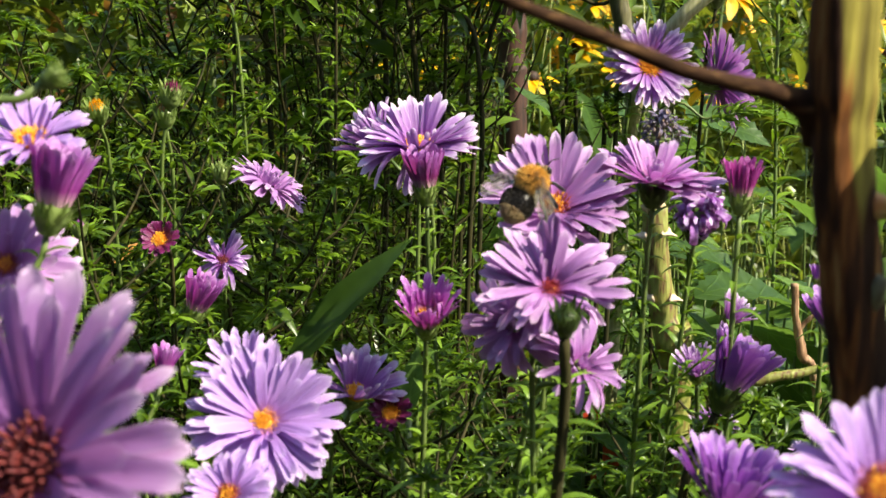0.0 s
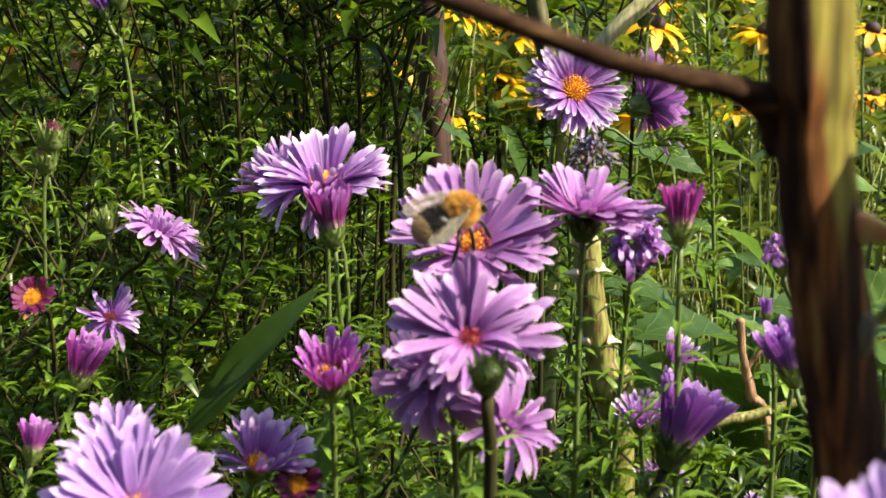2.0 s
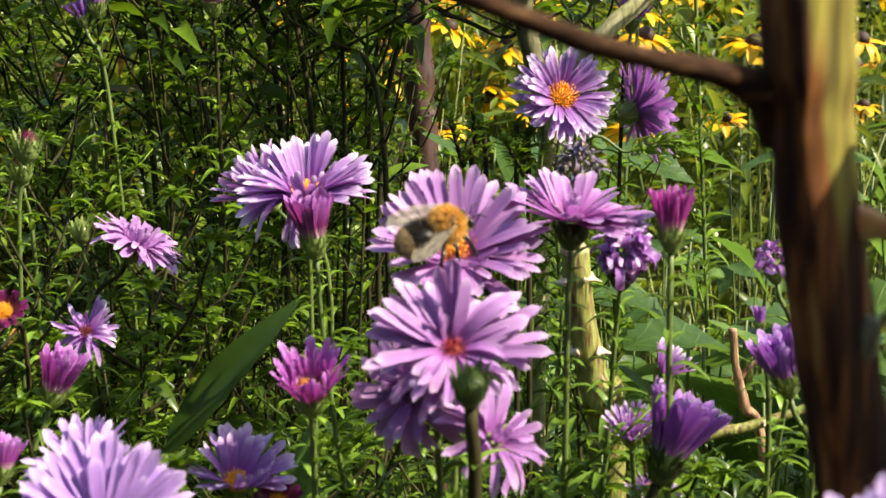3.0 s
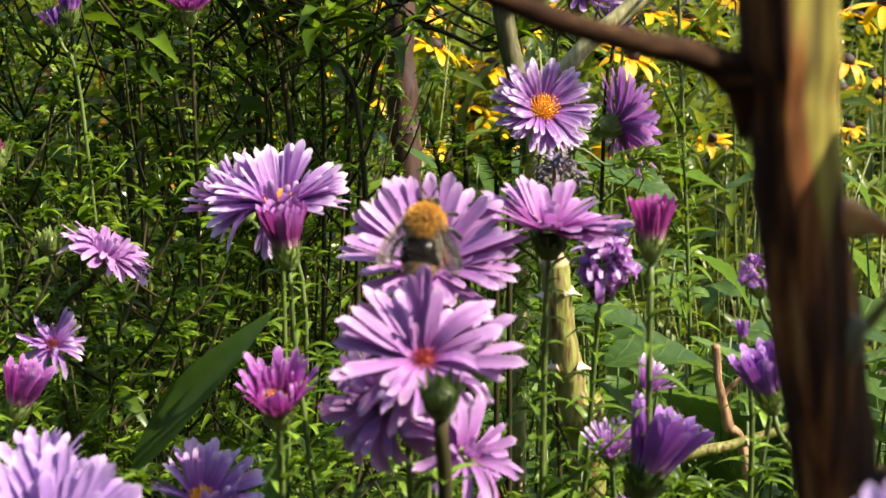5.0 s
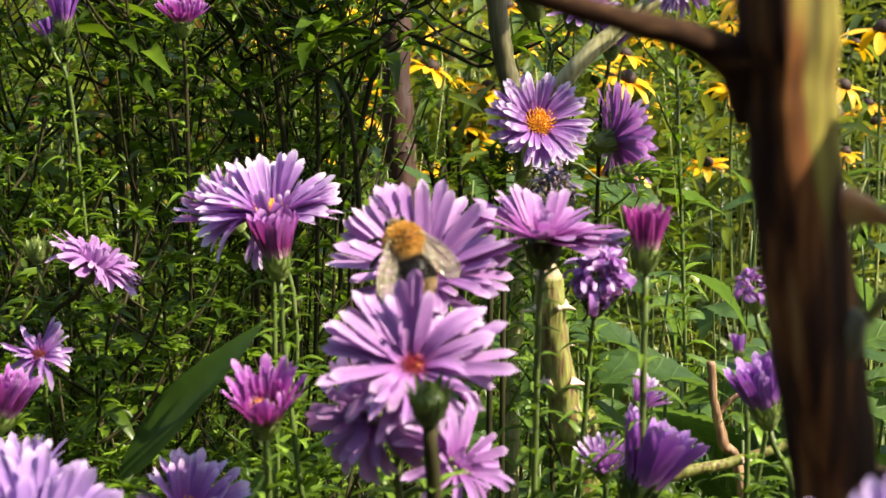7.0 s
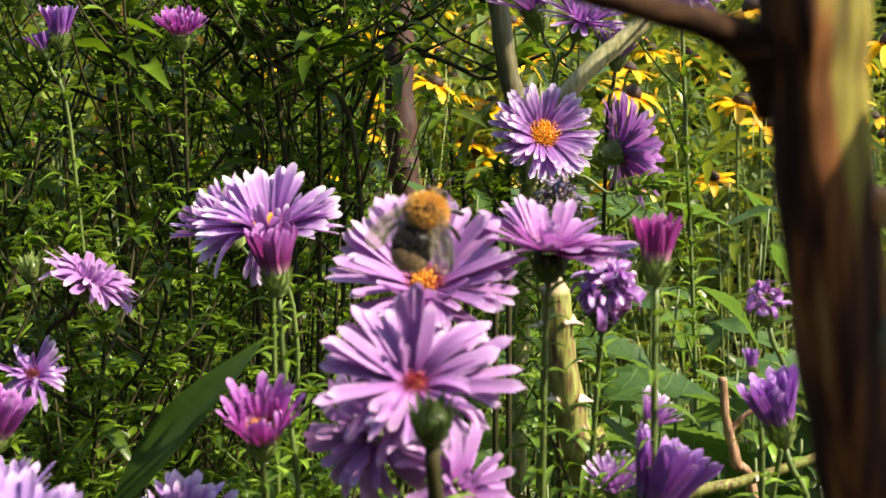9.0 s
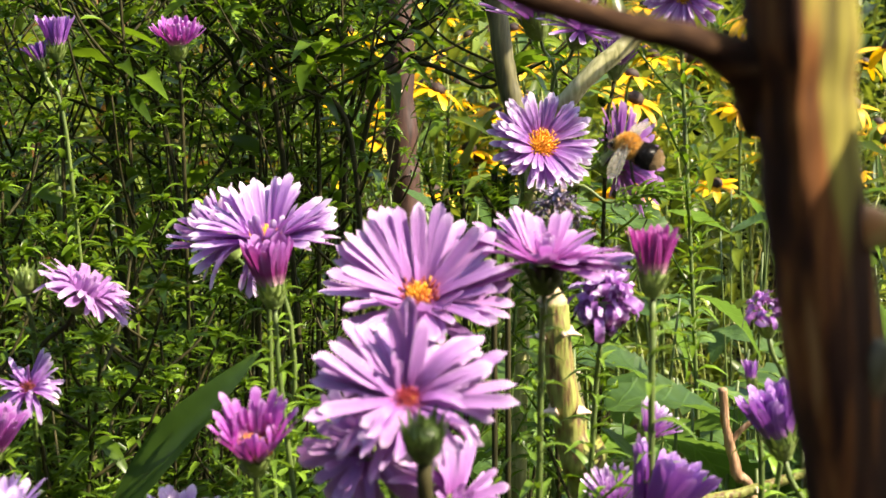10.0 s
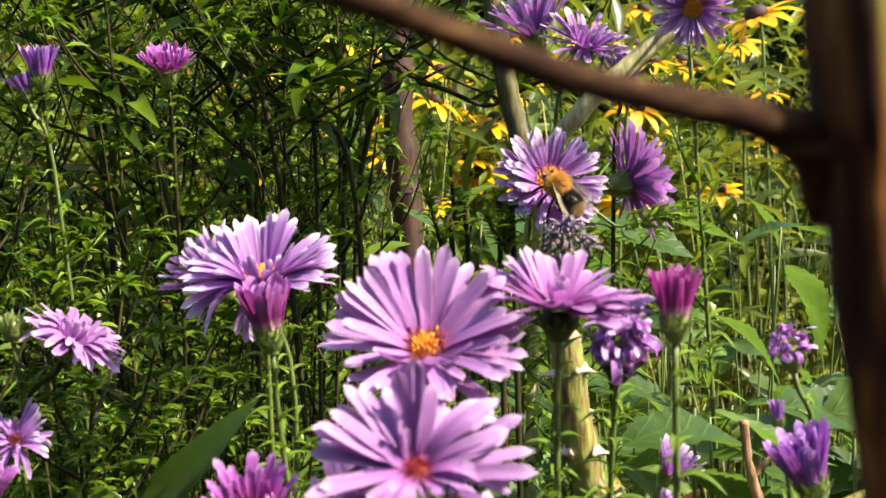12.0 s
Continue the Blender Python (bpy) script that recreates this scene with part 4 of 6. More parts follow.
def leafy_side_shoot():
    """A thin shoot that reaches sideways past the flowers, set with small hooked leaves."""
    rng = random.Random(44)
    root = Vector((0.098, 0.52, 0))
    f = thing("aster_shoot", root, "thin arching aster shoot with small hooked leaves", "aster shoot", "leafy aster shoots")
    pts = spline([Vector(p) - root for p in ((0.098, 0.52, 0), (0.100, 0.50, 0.55), (0.104, 0.475, 0.715), (0.1204, 0.47, 0.7252), (0.1307, 0.47, 0.7274), (0.1405, 0.47, 0.7300))], 8)
    n = len(pts) - 1
    part("stem", mesh("stem", *tube(pts, [0.0007 * (1.1 - 0.6 * i / n) for i in range(n + 1)], 7), STEM), f)
    for i in range(58):
        q = i / 57
        p = pts[int(n * (0.62 + 0.38 * q) * 0.999)]
        m = Matrix.Translation(p) @ Matrix.Rotation(rng.uniform(-1.2, 1.2), 4, "Z") @ Matrix.Rotation(rng.uniform(0, 6.3), 4, "X") @ Matrix.Rotation(-radians(rng.uniform(20, 70)), 4, "Y")
        part("leaf", SMALL_LEAVES[rng.randrange(3)], f, m @ Matrix.Scale(rng.uniform(0.0045, 0.0085) * (1.1 - 0.35 * q), 4))


leafy_side_shoot()


def dark_sprig(seed, tops):
    """A stiff dark shoot with a tuft of short leaves along its last stretch, from the ground to its tip."""
    rng = random.Random(seed)
    low = Vector(tops[-1])
    root = Vector((low.x + 0.004, low.y + 0.02, 0))
    f = thing("aster_shoot", root, "stiff dark aster shoot with short spiky leaves", "aster shoot", "leafy aster shoots")
    pts = spline([Vector((0, 0, 0)), (low - root) * 0.6] + [Vector(p) - root for p in reversed(tops)], 8)
    n = len(pts) - 1
    part("stem", mesh("stem", *tube(pts, [0.0011 * (1.15 - 0.7 * i / n) for i in range(n + 1)], 7), DARK_STEM), f)
    V, F = [], []
    shapes = [leaf_shape(r, d, 0.3, 4, u) for r, d, u in ((0.30, 0.7, 0.45), (0.26, 0.3, 0.2), (0.34, 1.0, 0.6))]
    for i in range(54):
        q = i / 53
        k = n * (0.38 + 0.62 * q) * 0.999
        p = pts[int(k)].lerp(pts[int(k) + 1], k - int(k))
        m = Matrix.Translation(p) @ Matrix.Rotation(i * 2.4 + rng.uniform(-0.4, 0.4), 4, "Z") @ Matrix.Rotation(-radians(rng.uniform(15, 50) + 22 * q), 4, "Y")
        add(V, F, *shapes[rng.randrange(3)], m @ Matrix.Scale(rng.uniform(0.0055, 0.0085) * (1.1 - 0.4 * q), 4))
    part("leaves", mesh("leaves", V, F, LEAF), f, None, "short spiky green leaves", "stuff")


for seed, tops in (
        (51, ((0.0708, 0.5, 0.7539), (0.0713, 0.5, 0.7375), (0.0725, 0.505, 0.7244), (0.0768, 0.51, 0.7038))),
        (52, ((0.0611, 0.49, 0.7385), (0.064, 0.49, 0.7303), (0.0672, 0.495, 0.7184), (0.0711, 0.5, 0.703))),
        (53, ((0.0789, 0.465, 0.7302), (0.0818, 0.465, 0.7254), (0.0857, 0.47, 0.718), (0.0882, 0.475, 0.7081))),
        (54, ((0.0906, 0.475, 0.7338), (0.0863, 0.47, 0.7286), (0.0842, 0.47, 0.7217), (0.084, 0.475, 0.71)))):
    dark_sprig(seed, tops)


# ---- broad toothed leaves ----
def toothed(s):
    w = math.sin(math.pi * min(1, s ** 0.72)) ** 0.9
    return max(0.02, 0.62 * w * (1.04 - 0.26 * ((s * 10) % 1.0)))


TOOTHED = [mesh("leaf", *blade(toothed, lambda s, d=d: 0.15 * s - d * s * s, 0.10, 46, 4, 0.0, 0.0, 0.05), BROAD) for d in (0.15, 0.35, 0.55)]


def toothed_plant(x, y, height, seed, count=9, size=(0.030, 0.052)):
    rng = random.Random(seed)
    f = thing("broad_leaved_plant", (x, y, 0), "bright green broad-leaved plant with toothed leaves", "plant", "broad-leaved plants")
    top = Vector((rng.uniform(-0.04, 0.04), rng.uniform(-0.05, 0.02), height))
    pts = spline([(0, 0, 0), top * 0.5 + Vector((rng.uniform(-0.02, 0.02), 0, 0)), top], 10)
    part("stem", mesh("stem", *tube(pts, [0.0009 * (1.2 - 0.6 * i / 20) for i in range(len(pts))], 6), STEM), f)
    for i in range(count):
        q = 1 - 0.5 * i / count
        p = pts[int(q * (len(pts) - 1))]
        L = rng.uniform(*size)
        m = Matrix.Translation(p) @ Matrix.Rotation(i * 2.1 + rng.uniform(-0.5, 0.5), 4, "Z") @ Matrix.Translation((0.006, 0, 0)) @ Matrix.Rotation(-radians(rng.uniform(-52, 18)), 4, "Y") @ Matrix.Rotation(rng.uniform(-0.4, 0.4), 4, "X") @ Matrix.Scale(L, 4)
        part("leaf", TOOTHED[rng.randrange(3)], f, m)


broad = random.Random(15)
for i in range(34):
    y = broad.uniform(0.56, 0.98)
    toothed_plant(broad.uniform(0.12 + 0.02 * (y - 0.5), 0.14 + 0.36 * y), y, broad.uniform(0.56, 0.70), 600 + i)
for i in range(14):
    toothed_plant(broad.uniform(0.105, 0.21), broad.uniform(0.49, 0.58), broad.uniform(0.60, 0.675), 660 + i, 8)
for i in range(12):
    toothed_plant(broad.uniform(0.105, 0.20), broad.uniform(0.47, 0.54), broad.uniform(0.60, 0.665), 700 + i, 9, (0.036, 0.054))
for i in range(17):
    toothed_plant(broad.uniform(0.11, 0.215), broad.uniform(0.44, 0.52), broad.uniform(0.615, 0.675), 740 + i, 9, (0.034, 0.055))
for i in range(7):
    toothed_plant(broad.uniform(0.03, 0.16), broad.uniform(0.66, 0.9), broad.uniform(0.62, 0.72), 680 + i)


def single_leaf(name, label, base, tip, width, material, droop=0.3, up=(0, -0.4, 1), ground_xy=None, category="leaf"):
    """One long leaf on its own stalk from the ground."""
    b, t = Vector(base), Vector(tip)
    root = Vector((*(ground_xy or (b.x, b.y + 0.03)), 0))
    f = thing(name, root, label, category)
    part("stalk", mesh("stalk", *tube(spline([(0, 0, 0), (b - root) * 0.6, b - root], 6), [0.0016] * 13, 6), STEM), f)
    x = (t - b).normalized()
    z = (Vector(up) - x * x.dot(Vector(up))).normalized()
    m = Matrix((x, z.cross(x), z)).transposed().to_4x4()
    m.translation = b - root
    L = (t - b).length
    v, g = blade(lambda s: max(0.03, width / L * leaf_width(s)), lambda s: droop * s - droop * s * s, 0.2, 16, 4, 0.25, 0.0, 0.05)
    part("blade", mesh("blade", v, g, material), f, m @ Matrix.Scale(L, 4))
    return f


single_leaf("long_leaf", "long green lance-shaped leaf, darkened for shade", (-0.0216, 0.398, 0.6500), (0.0165, 0.402, 0.6925), 0.0118, SHADED_LANCE, 0.12, (-0.45, -0.72, 0.6))
single_leaf("long_leaf", "upright bright green lance-shaped leaf in the sun", (0.0185, 0.362, 0.6500), (0.0212, 0.366, 0.6690), 0.0066, BROAD, 0.1, (-0.2, -0.9, 0.4))
single_leaf("long_leaf", "long green leaf, darkened for shade", (0.020, 0.50, 0.60), (0.031, 0.485, 0.640), 0.012, SHADED_BROAD, 0.2, (-0.5, -0.7, 0.5))
single_leaf("leaf_blade", "pale yellow-green grass blade across the shoots", (-0.09, 0.62, 0.742), (-0.018, 0.63, 0.738), 0.005, STRAW, 0.06, (0, -0.6, 0.8))
single_leaf("leaf_blade", "light green broad leaf behind the stems", (0.135, 0.88, 0.645), (0.105, 0.84, 0.70), 0.028, BROAD, 0.1, (0.2, -0.9, 0.4))
for bx, bz, tx, tz, wide in ((0.086, 0.596, 0.090, 0.607, 0.007), (0.097, 0.578, 0.093, 0.592, 0.009), (0.088, 0.572, 0.094, 0.580, 0.007), (0.109, 0.560, 0.113, 0.573, 0.008), (0.172, 0.604, 0.163, 0.612, 0.010)):
    single_leaf("red_leaf", "small bright red autumn leaf low among stems", (bx, 0.50, bz), (tx, 0.492, tz), wide, RED_LEAF, 0.2, (-0.3, -0.9, 0.3))
single_leaf("dry_leaf", "dry brown leaf caught between stems", (0.15, 0.55, 0.60), (0.162, 0.54, 0.62), 0.013, BROWN_LEAF, 0.3, (0, -0.9, 0.3))
single_leaf("dry_leaf", "dry brown leaf caught between stems", (0.075, 0.52, 0.60), (0.066, 0.51, 0.615), 0.010, BROWN_LEAF, 0.3, (0, -0.9, 0.3))


# ---- canes, twigs and thorns ----
SHADE_LEAF = mesh("rose_leaf", *blade(lambda s: 1.25 * toothed(s), lambda s: 0.1 * s - 0.2 * s * s, 0.08, 25, 4), BROAD)

def thorn_mesh(length, width):
    prof = [(0, 1.0), (0.12, 0.62), (0.35, 0.36), (0.7, 0.14), (1.0, 0.02)]
    V, F = tube([(0, -0.12 * h * h * length, h * length) for h, _ in prof], [r * width for _, r in prof], 7)
    return mesh("thorn", [(v.x * 0.55, v.y * 1.4, v.z) for v in V], F, THORN)


SMALL_THORN = thorn_mesh(0.0045, 0.0034)
TINY_THORN = thorn_mesh(0.0028, 0.0016)


def cane(name, label, line, radii, material, sides=12, rough=0.12, grain=150.0, thorns=(), top=None, seed=1, category="rose cane", ridge=False):
    rng = random.Random(seed)
    root = Vector((line[0][0], line[0][1], 0))
    f = thing(name, root, label, category)
    pts = spline([Vector(p) - root for p in line], 12)
    n = len(pts) - 1
    rr = [np.interp(i / n * (len(radii) - 1), range(len(radii)), radii) * (1 + 0.10 * noise.noise((i * 0.2, seed, 0))) for i in range(n + 1)]
    V, F = tube(pts, rr, sides, 0.0, rng, True, rough, grain)
    if ridge:
        # an old cane is not round: a blunt ridge runs up it between two flatter flanks
        for k, v in enumerate(V):
            mid, r = pts[k // sides], rr[k // sides]
            u, w = (v.x - mid.x) / r, (v.y - mid.y) / r
            if w < 0:
                flat = 1.02 * (1 - (u + 0.5) / 1.5) if u > -0.5 else 1.02 * (1 - 0.8 * (-0.5 - u) / 0.5)
                v.y = mid.y + r * (0.4 * w - 0.6 * max(0.0, flat) * (0.6 + 0.4 * min(1.0, u * u + w * w)))
    part("cane", mesh("cane", V, F, material), f)
    for q, turn, me in thorns:
        i = int(q * n)
        d = (pts[min(n, i + 1)] - pts[max(0, i - 1)]).normalized()
        m = Matrix.Translation(pts[i]) @ Matrix.Rotation(radians(turn), 4, "Z") @ Matrix.Translation((rr[i] * 0.85, 0, 0)) @ Matrix.Rotation(radians(95), 4, "Y")
        part("thorn", me, f, m, "pale woody thorn")
    if top:
        part("cut_end", mesh("cut_end", *tube([pts[-1] - Vector((0, 0, 0.002)), pts[-1], pts[-1] + Vector((0.0003, 0, 0.0025)), pts[-1] + Vector((0.001, 0, 0.004))], [rr[-1] * 0.98, rr[-1] * 1.0, rr[-1] * 0.62, rr[-1] * 0.12], 10, 0.3, rng), CUT_WOOD), f, None, "frayed cut end")
    return f, pts


near, near_pts = cane("rose_cane", "thick old brown and green rose cane close by", [
    (0.096, 0.200, 0.0), (0.094, 0.195, 0.35), (0.0910, 0.190, 0.687), (0.0900, 0.190, 0.7105), (0.0888, 0.190, 0.7220), (0.0868, 0.190, 0.7331),
    (0.0850, 0.190, 0.7429), (0.0834, 0.190, 0.7534), (0.0828, 0.190, 0.7627), (0.0823, 0.190, 0.7707), (0.0816, 0.190, 0.7844), (0.080, 0.192, 0.84)],
    [0.0046, 0.0044, 0.0038, 0.0037, 0.0039, 0.0042, 0.0041, 0.0043, 0.0048, 0.0046, 0.0045, 0.0042], BARK, 32, 0.16, 180.0, (), seed=4, ridge=True)
# a side shoot of the near cane, with unseen leaves added to shade it below
origin = Vector((0.096, 0.200, 0))
spur = spline([Vector(p) - origin for p in ((0.0880, 0.1905, 0.7318), (0.0912, 0.190, 0.7345), (0.0945, 0.188, 0.7390), (0.110, 0.183, 0.7520), (0.115, 0.180, 0.7420), (0.112, 0.181, 0.7150))], 5)
part("side_shoot", mesh("side_shoot", *tube(spur, [np.interp(k / (len(spur) - 1), (0, 0.1, 0.2, 1), (0.0013, 0.0008, 0.0006, 0.0006)) for k in range(len(spur))], 9, 0.0, random.Random(2), True, 0.2, 420.0), CANE), near, None, "thin green side shoot")
KV, KF = tube([Vector(p) - origin for p in ((0.0868, 0.190, 0.7300), (0.0878, 0.1898, 0.7312), (0.0890, 0.1896, 0.7330), (0.0894, 0.1896, 0.7348), (0.0884, 0.190, 0.7366))], [0.0008, 0.0019, 0.0022, 0.0019, 0.0006], 14, 0.0, random.Random(6), True, 0.5, 600.0)
part("knot", mesh("knot", KV, KF, OLD_CANE), near, None, "rough grey-brown knot")
hook = spline([Vector(p) - origin for p in ((0.0868, 0.1895, 0.7452), (0.0892, 0.189, 0.7450), (0.0912, 0.1885, 0.7444), (0.0940, 0.188, 0.7428))], 5)
HV, HF = tube(hook, [np.interp(k / (len(hook) - 1), (0, 0.35, 0.6, 1), (0.0024, 0.0017, 0.0011, 0.0001)) for k in range(len(hook))], 12)
for k, v in enumerate(HV):
    mid = hook[k // 12] if k < 12 * len(hook) else hook[-1]
    v.y = mid.y + (v.y - mid.y) * 0.45
part("thorn", mesh("thorn", HV, HF, NEAR_THORN), near, None, "large orange-brown hooked thorn")
# out-of-view leaves, each offset along SUN so its shadow meets the lower cane
shade = random.Random(12)
for k, z in enumerate((0.684, 0.690, 0.697, 0.704, 0.711, 0.718, 0.725, 0.731, 0.736, 0.741, 0.746)):
    at = Vector((0.0885, 0.188, z)) + SUN * (0.031 + 0.004 * (k % 3))
    up = (SUN + Vector((shade.uniform(-0.3, 0.3), shade.uniform(-0.3, 0.3), shade.uniform(-0.2, 0.2)))).normalized()
    along = Vector((shade.uniform(-0.5, 0.5), shade.uniform(-0.2, 0.2), -1))
    along = (along - up * along.dot(up)).normalized()
    m = Matrix((along, up.cross(along), up)).transposed().to_4x4()
    size = shade.uniform(0.018, 0.024) if k < 8 else 0.013
    m.translation = at - along * size * 0.5 - origin
    part("rose_leaf", SHADE_LEAF, near, m @ Matrix.Scale(size, 4), "unseen toothed rose leaf added to cast shade")
twig_line = [Vector(p) - origin for p in (
    (0.0818, 0.1922, 0.7556), (0.0785, 0.1903, 0.7582), (0.0737, 0.188, 0.7600), (0.0677, 0.186, 0.7613), (0.0606, 0.184, 0.7630), (0.0521, 0.182, 0.7662), (0.0455, 0.180, 0.7686), (0.0384, 0.178, 0.7712), (0.028, 0.176, 0.7760), (0.010, 0.174, 0.786))]
tw = spline(twig_line, 6)
TV, TF = tube(tw, [np.interp(i / (len(tw) - 1), (0, 0.0555, 0.111, 0.167, 0.222, 0.333, 1), (0.0042, 0.0031, 0.0023, 0.0017, 0.00135, 0.0011, 0.0008)) for i in range(len(tw))], 14, 0.0, random.Random(9), True, 0.12, 500.0)
# the flare runs flush into the flank of the cane
for i, v in enumerate(TV):
    mid = tw[i // 14]
    v.y = mid.y + (v.y - mid.y) * min(1.0, 0.68 + 0.04 * (i // 14))
part("twig", mesh("twig", TV, TF, TWIG_BARK), near, None, "thin brown side twig")

cane("rose_cane", "cut yellow-green rose cane with pale thorns", [
    (0.118, 0.44, 0.0), (0.112, 0.425, 0.45), (0.1035, 0.408, 0.645), (0.1006, 0.405, 0.6600), (0.0982, 0.405, 0.6690), (0.0958, 0.405, 0.6801), (0.0941, 0.405, 0.6911), (0.0930, 0.405, 0.7045)],
    [0.0050, 0.0050, 0.0054, 0.0048, 0.0042, 0.0041, 0.0040, 0.0040], CANE, 18, 0.20, 260.0,
    ((0.66, 190, SMALL_THORN), (0.655, 340, SMALL_THORN), (0.79, 10, TINY_THORN), (0.915, 185, SMALL_THORN), (0.92, 330, SMALL_THORN), (0.52, 30, SMALL_THORN), (0.56, 170, TINY_THORN)), top=True, seed=6)
cane("rose_cane", "red-brown upright stem behind the asters", [(0.075, 0.82, 0), (0.068, 0.80, 0.40), (0.0625, 0.80, 0.68), (0.0607, 0.80, 0.72), (0.0592, 0.80, 0.76), (0.0585, 0.80, 0.82)],
     [0.0095, 0.009, 0.0088, 0.0092, 0.0085, 0.008], BROWN_STEM, 14, 0.16, 300.0, ((0.66, 100, SMALL_THORN), (0.82, 250, SMALL_THORN)), seed=7)
slant, slant_pts = cane("rose_cane", "pale green slanting rose cane behind the asters", [(0.0994, 0.5450, 0.0000), (0.0974, 0.5350, 0.4000), (0.0974, 0.5200, 0.6703), (0.1004, 0.4970, 0.7383), (0.1114, 0.4850, 0.7603), (0.1274, 0.4850, 0.7747), (0.1398, 0.4850, 0.7847), (0.1575, 0.4850, 0.7980)],
     [0.004, 0.0038, 0.0034, 0.0031, 0.0030, 0.0029, 0.0028, 0.0026], PALE_CANE, 12, 0.08, 300.0, ((0.66, 0, TINY_THORN), (0.76, 180, TINY_THORN), (0.86, 10, TINY_THORN)), seed=11)
# an unseen leafy end, added above view to keep the sun off the bush
foot = Vector((0.0994, 0.5450, 0))
top = spline([slant_pts[-1], Vector((0.178, 0.49, 0.835)) - foot, Vector((0.185, 0.515, 0.875)) - foot, Vector((0.160, 0.56, 0.905)) - foot, Vector((0.135, 0.60, 0.915)) - foot], 6)
part("leafy_top", mesh("leafy_top", *tube(top, [0.0024 - 0.00006 * k for k in range(len(top))], 9, 0.0, random.Random(8), True, 0.1, 300.0), CANE), slant, None, "unseen cane end added to carry shade leaves")
crown = random.Random(27)
SV, SF = [], []
for k in range(46):
    at = Vector((crown.uniform(0.10, 0.215), crown.uniform(0.405, 0.62), crown.uniform(0.865, 0.90))) - foot
    m = Matrix.Translation(at) @ Matrix.Rotation(crown.uniform(0, 6.3), 4, "Z") @ Matrix.Rotation(crown.uniform(-0.2, 0.5), 4, "Y") @ Matrix.Rotation(crown.uniform(-0.4, 0.4), 4, "X")
    part("rose_leaf", SHADE_LEAF, slant, m @ Matrix.Scale(crown.uniform(0.022, 0.034), 4), "unseen toothed rose leaf added to cast shade")
    joint = min(top, key=lambda p: (p - at).length)
    add(SV, SF, *tube([joint, joint.lerp(at, 0.5) + Vector((0, 0, -0.004)), at], [0.0006, 0.0005, 0.0004], 5))
part("leaf_stalks", mesh("leaf_stalks", SV, SF, STEM), slant, None, "stalks of the added shade leaves", "stuff")
cane("rose_cane", "green-brown rose cane behind the asters", [(0.150, 0.58, 0), (0.140, 0.57, 0.45), (0.1265, 0.56, 0.613), (0.1199, 0.56, 0.6511), (0.1111, 0.56, 0.6974), (0.1025, 0.56, 0.7446), (0.0971, 0.56, 0.7644), (0.0935, 0.56, 0.786), (0.089, 0.56, 0.82)], [0.005, 0.005, 0.0046, 0.0044, 0.0044, 0.0044, 0.0042, 0.004, 0.0036], OLD_CANE, 12, 0.14, 300.0, ((0.72, 10, TINY_THORN),), seed=12)
stick, stick_pts = cane("dry_stick", "broken red-brown dry stick with peeling bark", [(0.175, 0.44, 0.0), (0.168, 0.435, 0.5), (0.1571, 0.43, 0.6298), (0.1502, 0.43, 0.6499), (0.1478, 0.43, 0.6600), (0.1467, 0.43, 0.6640), (0.1455, 0.43, 0.6745)], [0.0018, 0.0017, 0.0016, 0.0017, 0.0013, 0.0015, 0.0012], TWIG, 10, 0.45, 420.0, seed=13, category="stick")
fork = [stick_pts[int(len(stick_pts) * 0.62)] + Vector(p) for p in ((0, 0, 0), (0.0035, -0.001, 0.005), (0.0095, -0.002, 0.009), (0.017, -0.002, 0.0155))]
part("side_twig", mesh("side_twig", *tube(spline(fork, 5), [0.0010 - 0.00004 * k for k in range(16)], 7, 0.0, random.Random(3), True, 0.3, 500.0), TWIG), stick, None, "thin dry side twig")
cane("green_twig", "green rose twig with small brown thorns", [(0.10, 0.45, 0.0), (0.11, 0.44, 0.45), (0.118, 0.425, 0.630), (0.1341, 0.42, 0.6431), (0.1500, 0.42, 0.6469), (0.1659, 0.42, 0.6519), (0.185, 0.42, 0.659)],
     [0.002, 0.002, 0.0018, 0.0017, 0.0016, 0.0015, 0.0012], CANE, 9, 0.15, 300.0, ((0.62, 60, TINY_THORN), (0.72, 250, TINY_THORN), (0.78, 90, TINY_THORN), (0.84, 80, TINY_THORN), (0.9, 280, TINY_THORN)), seed=14, category="twig")

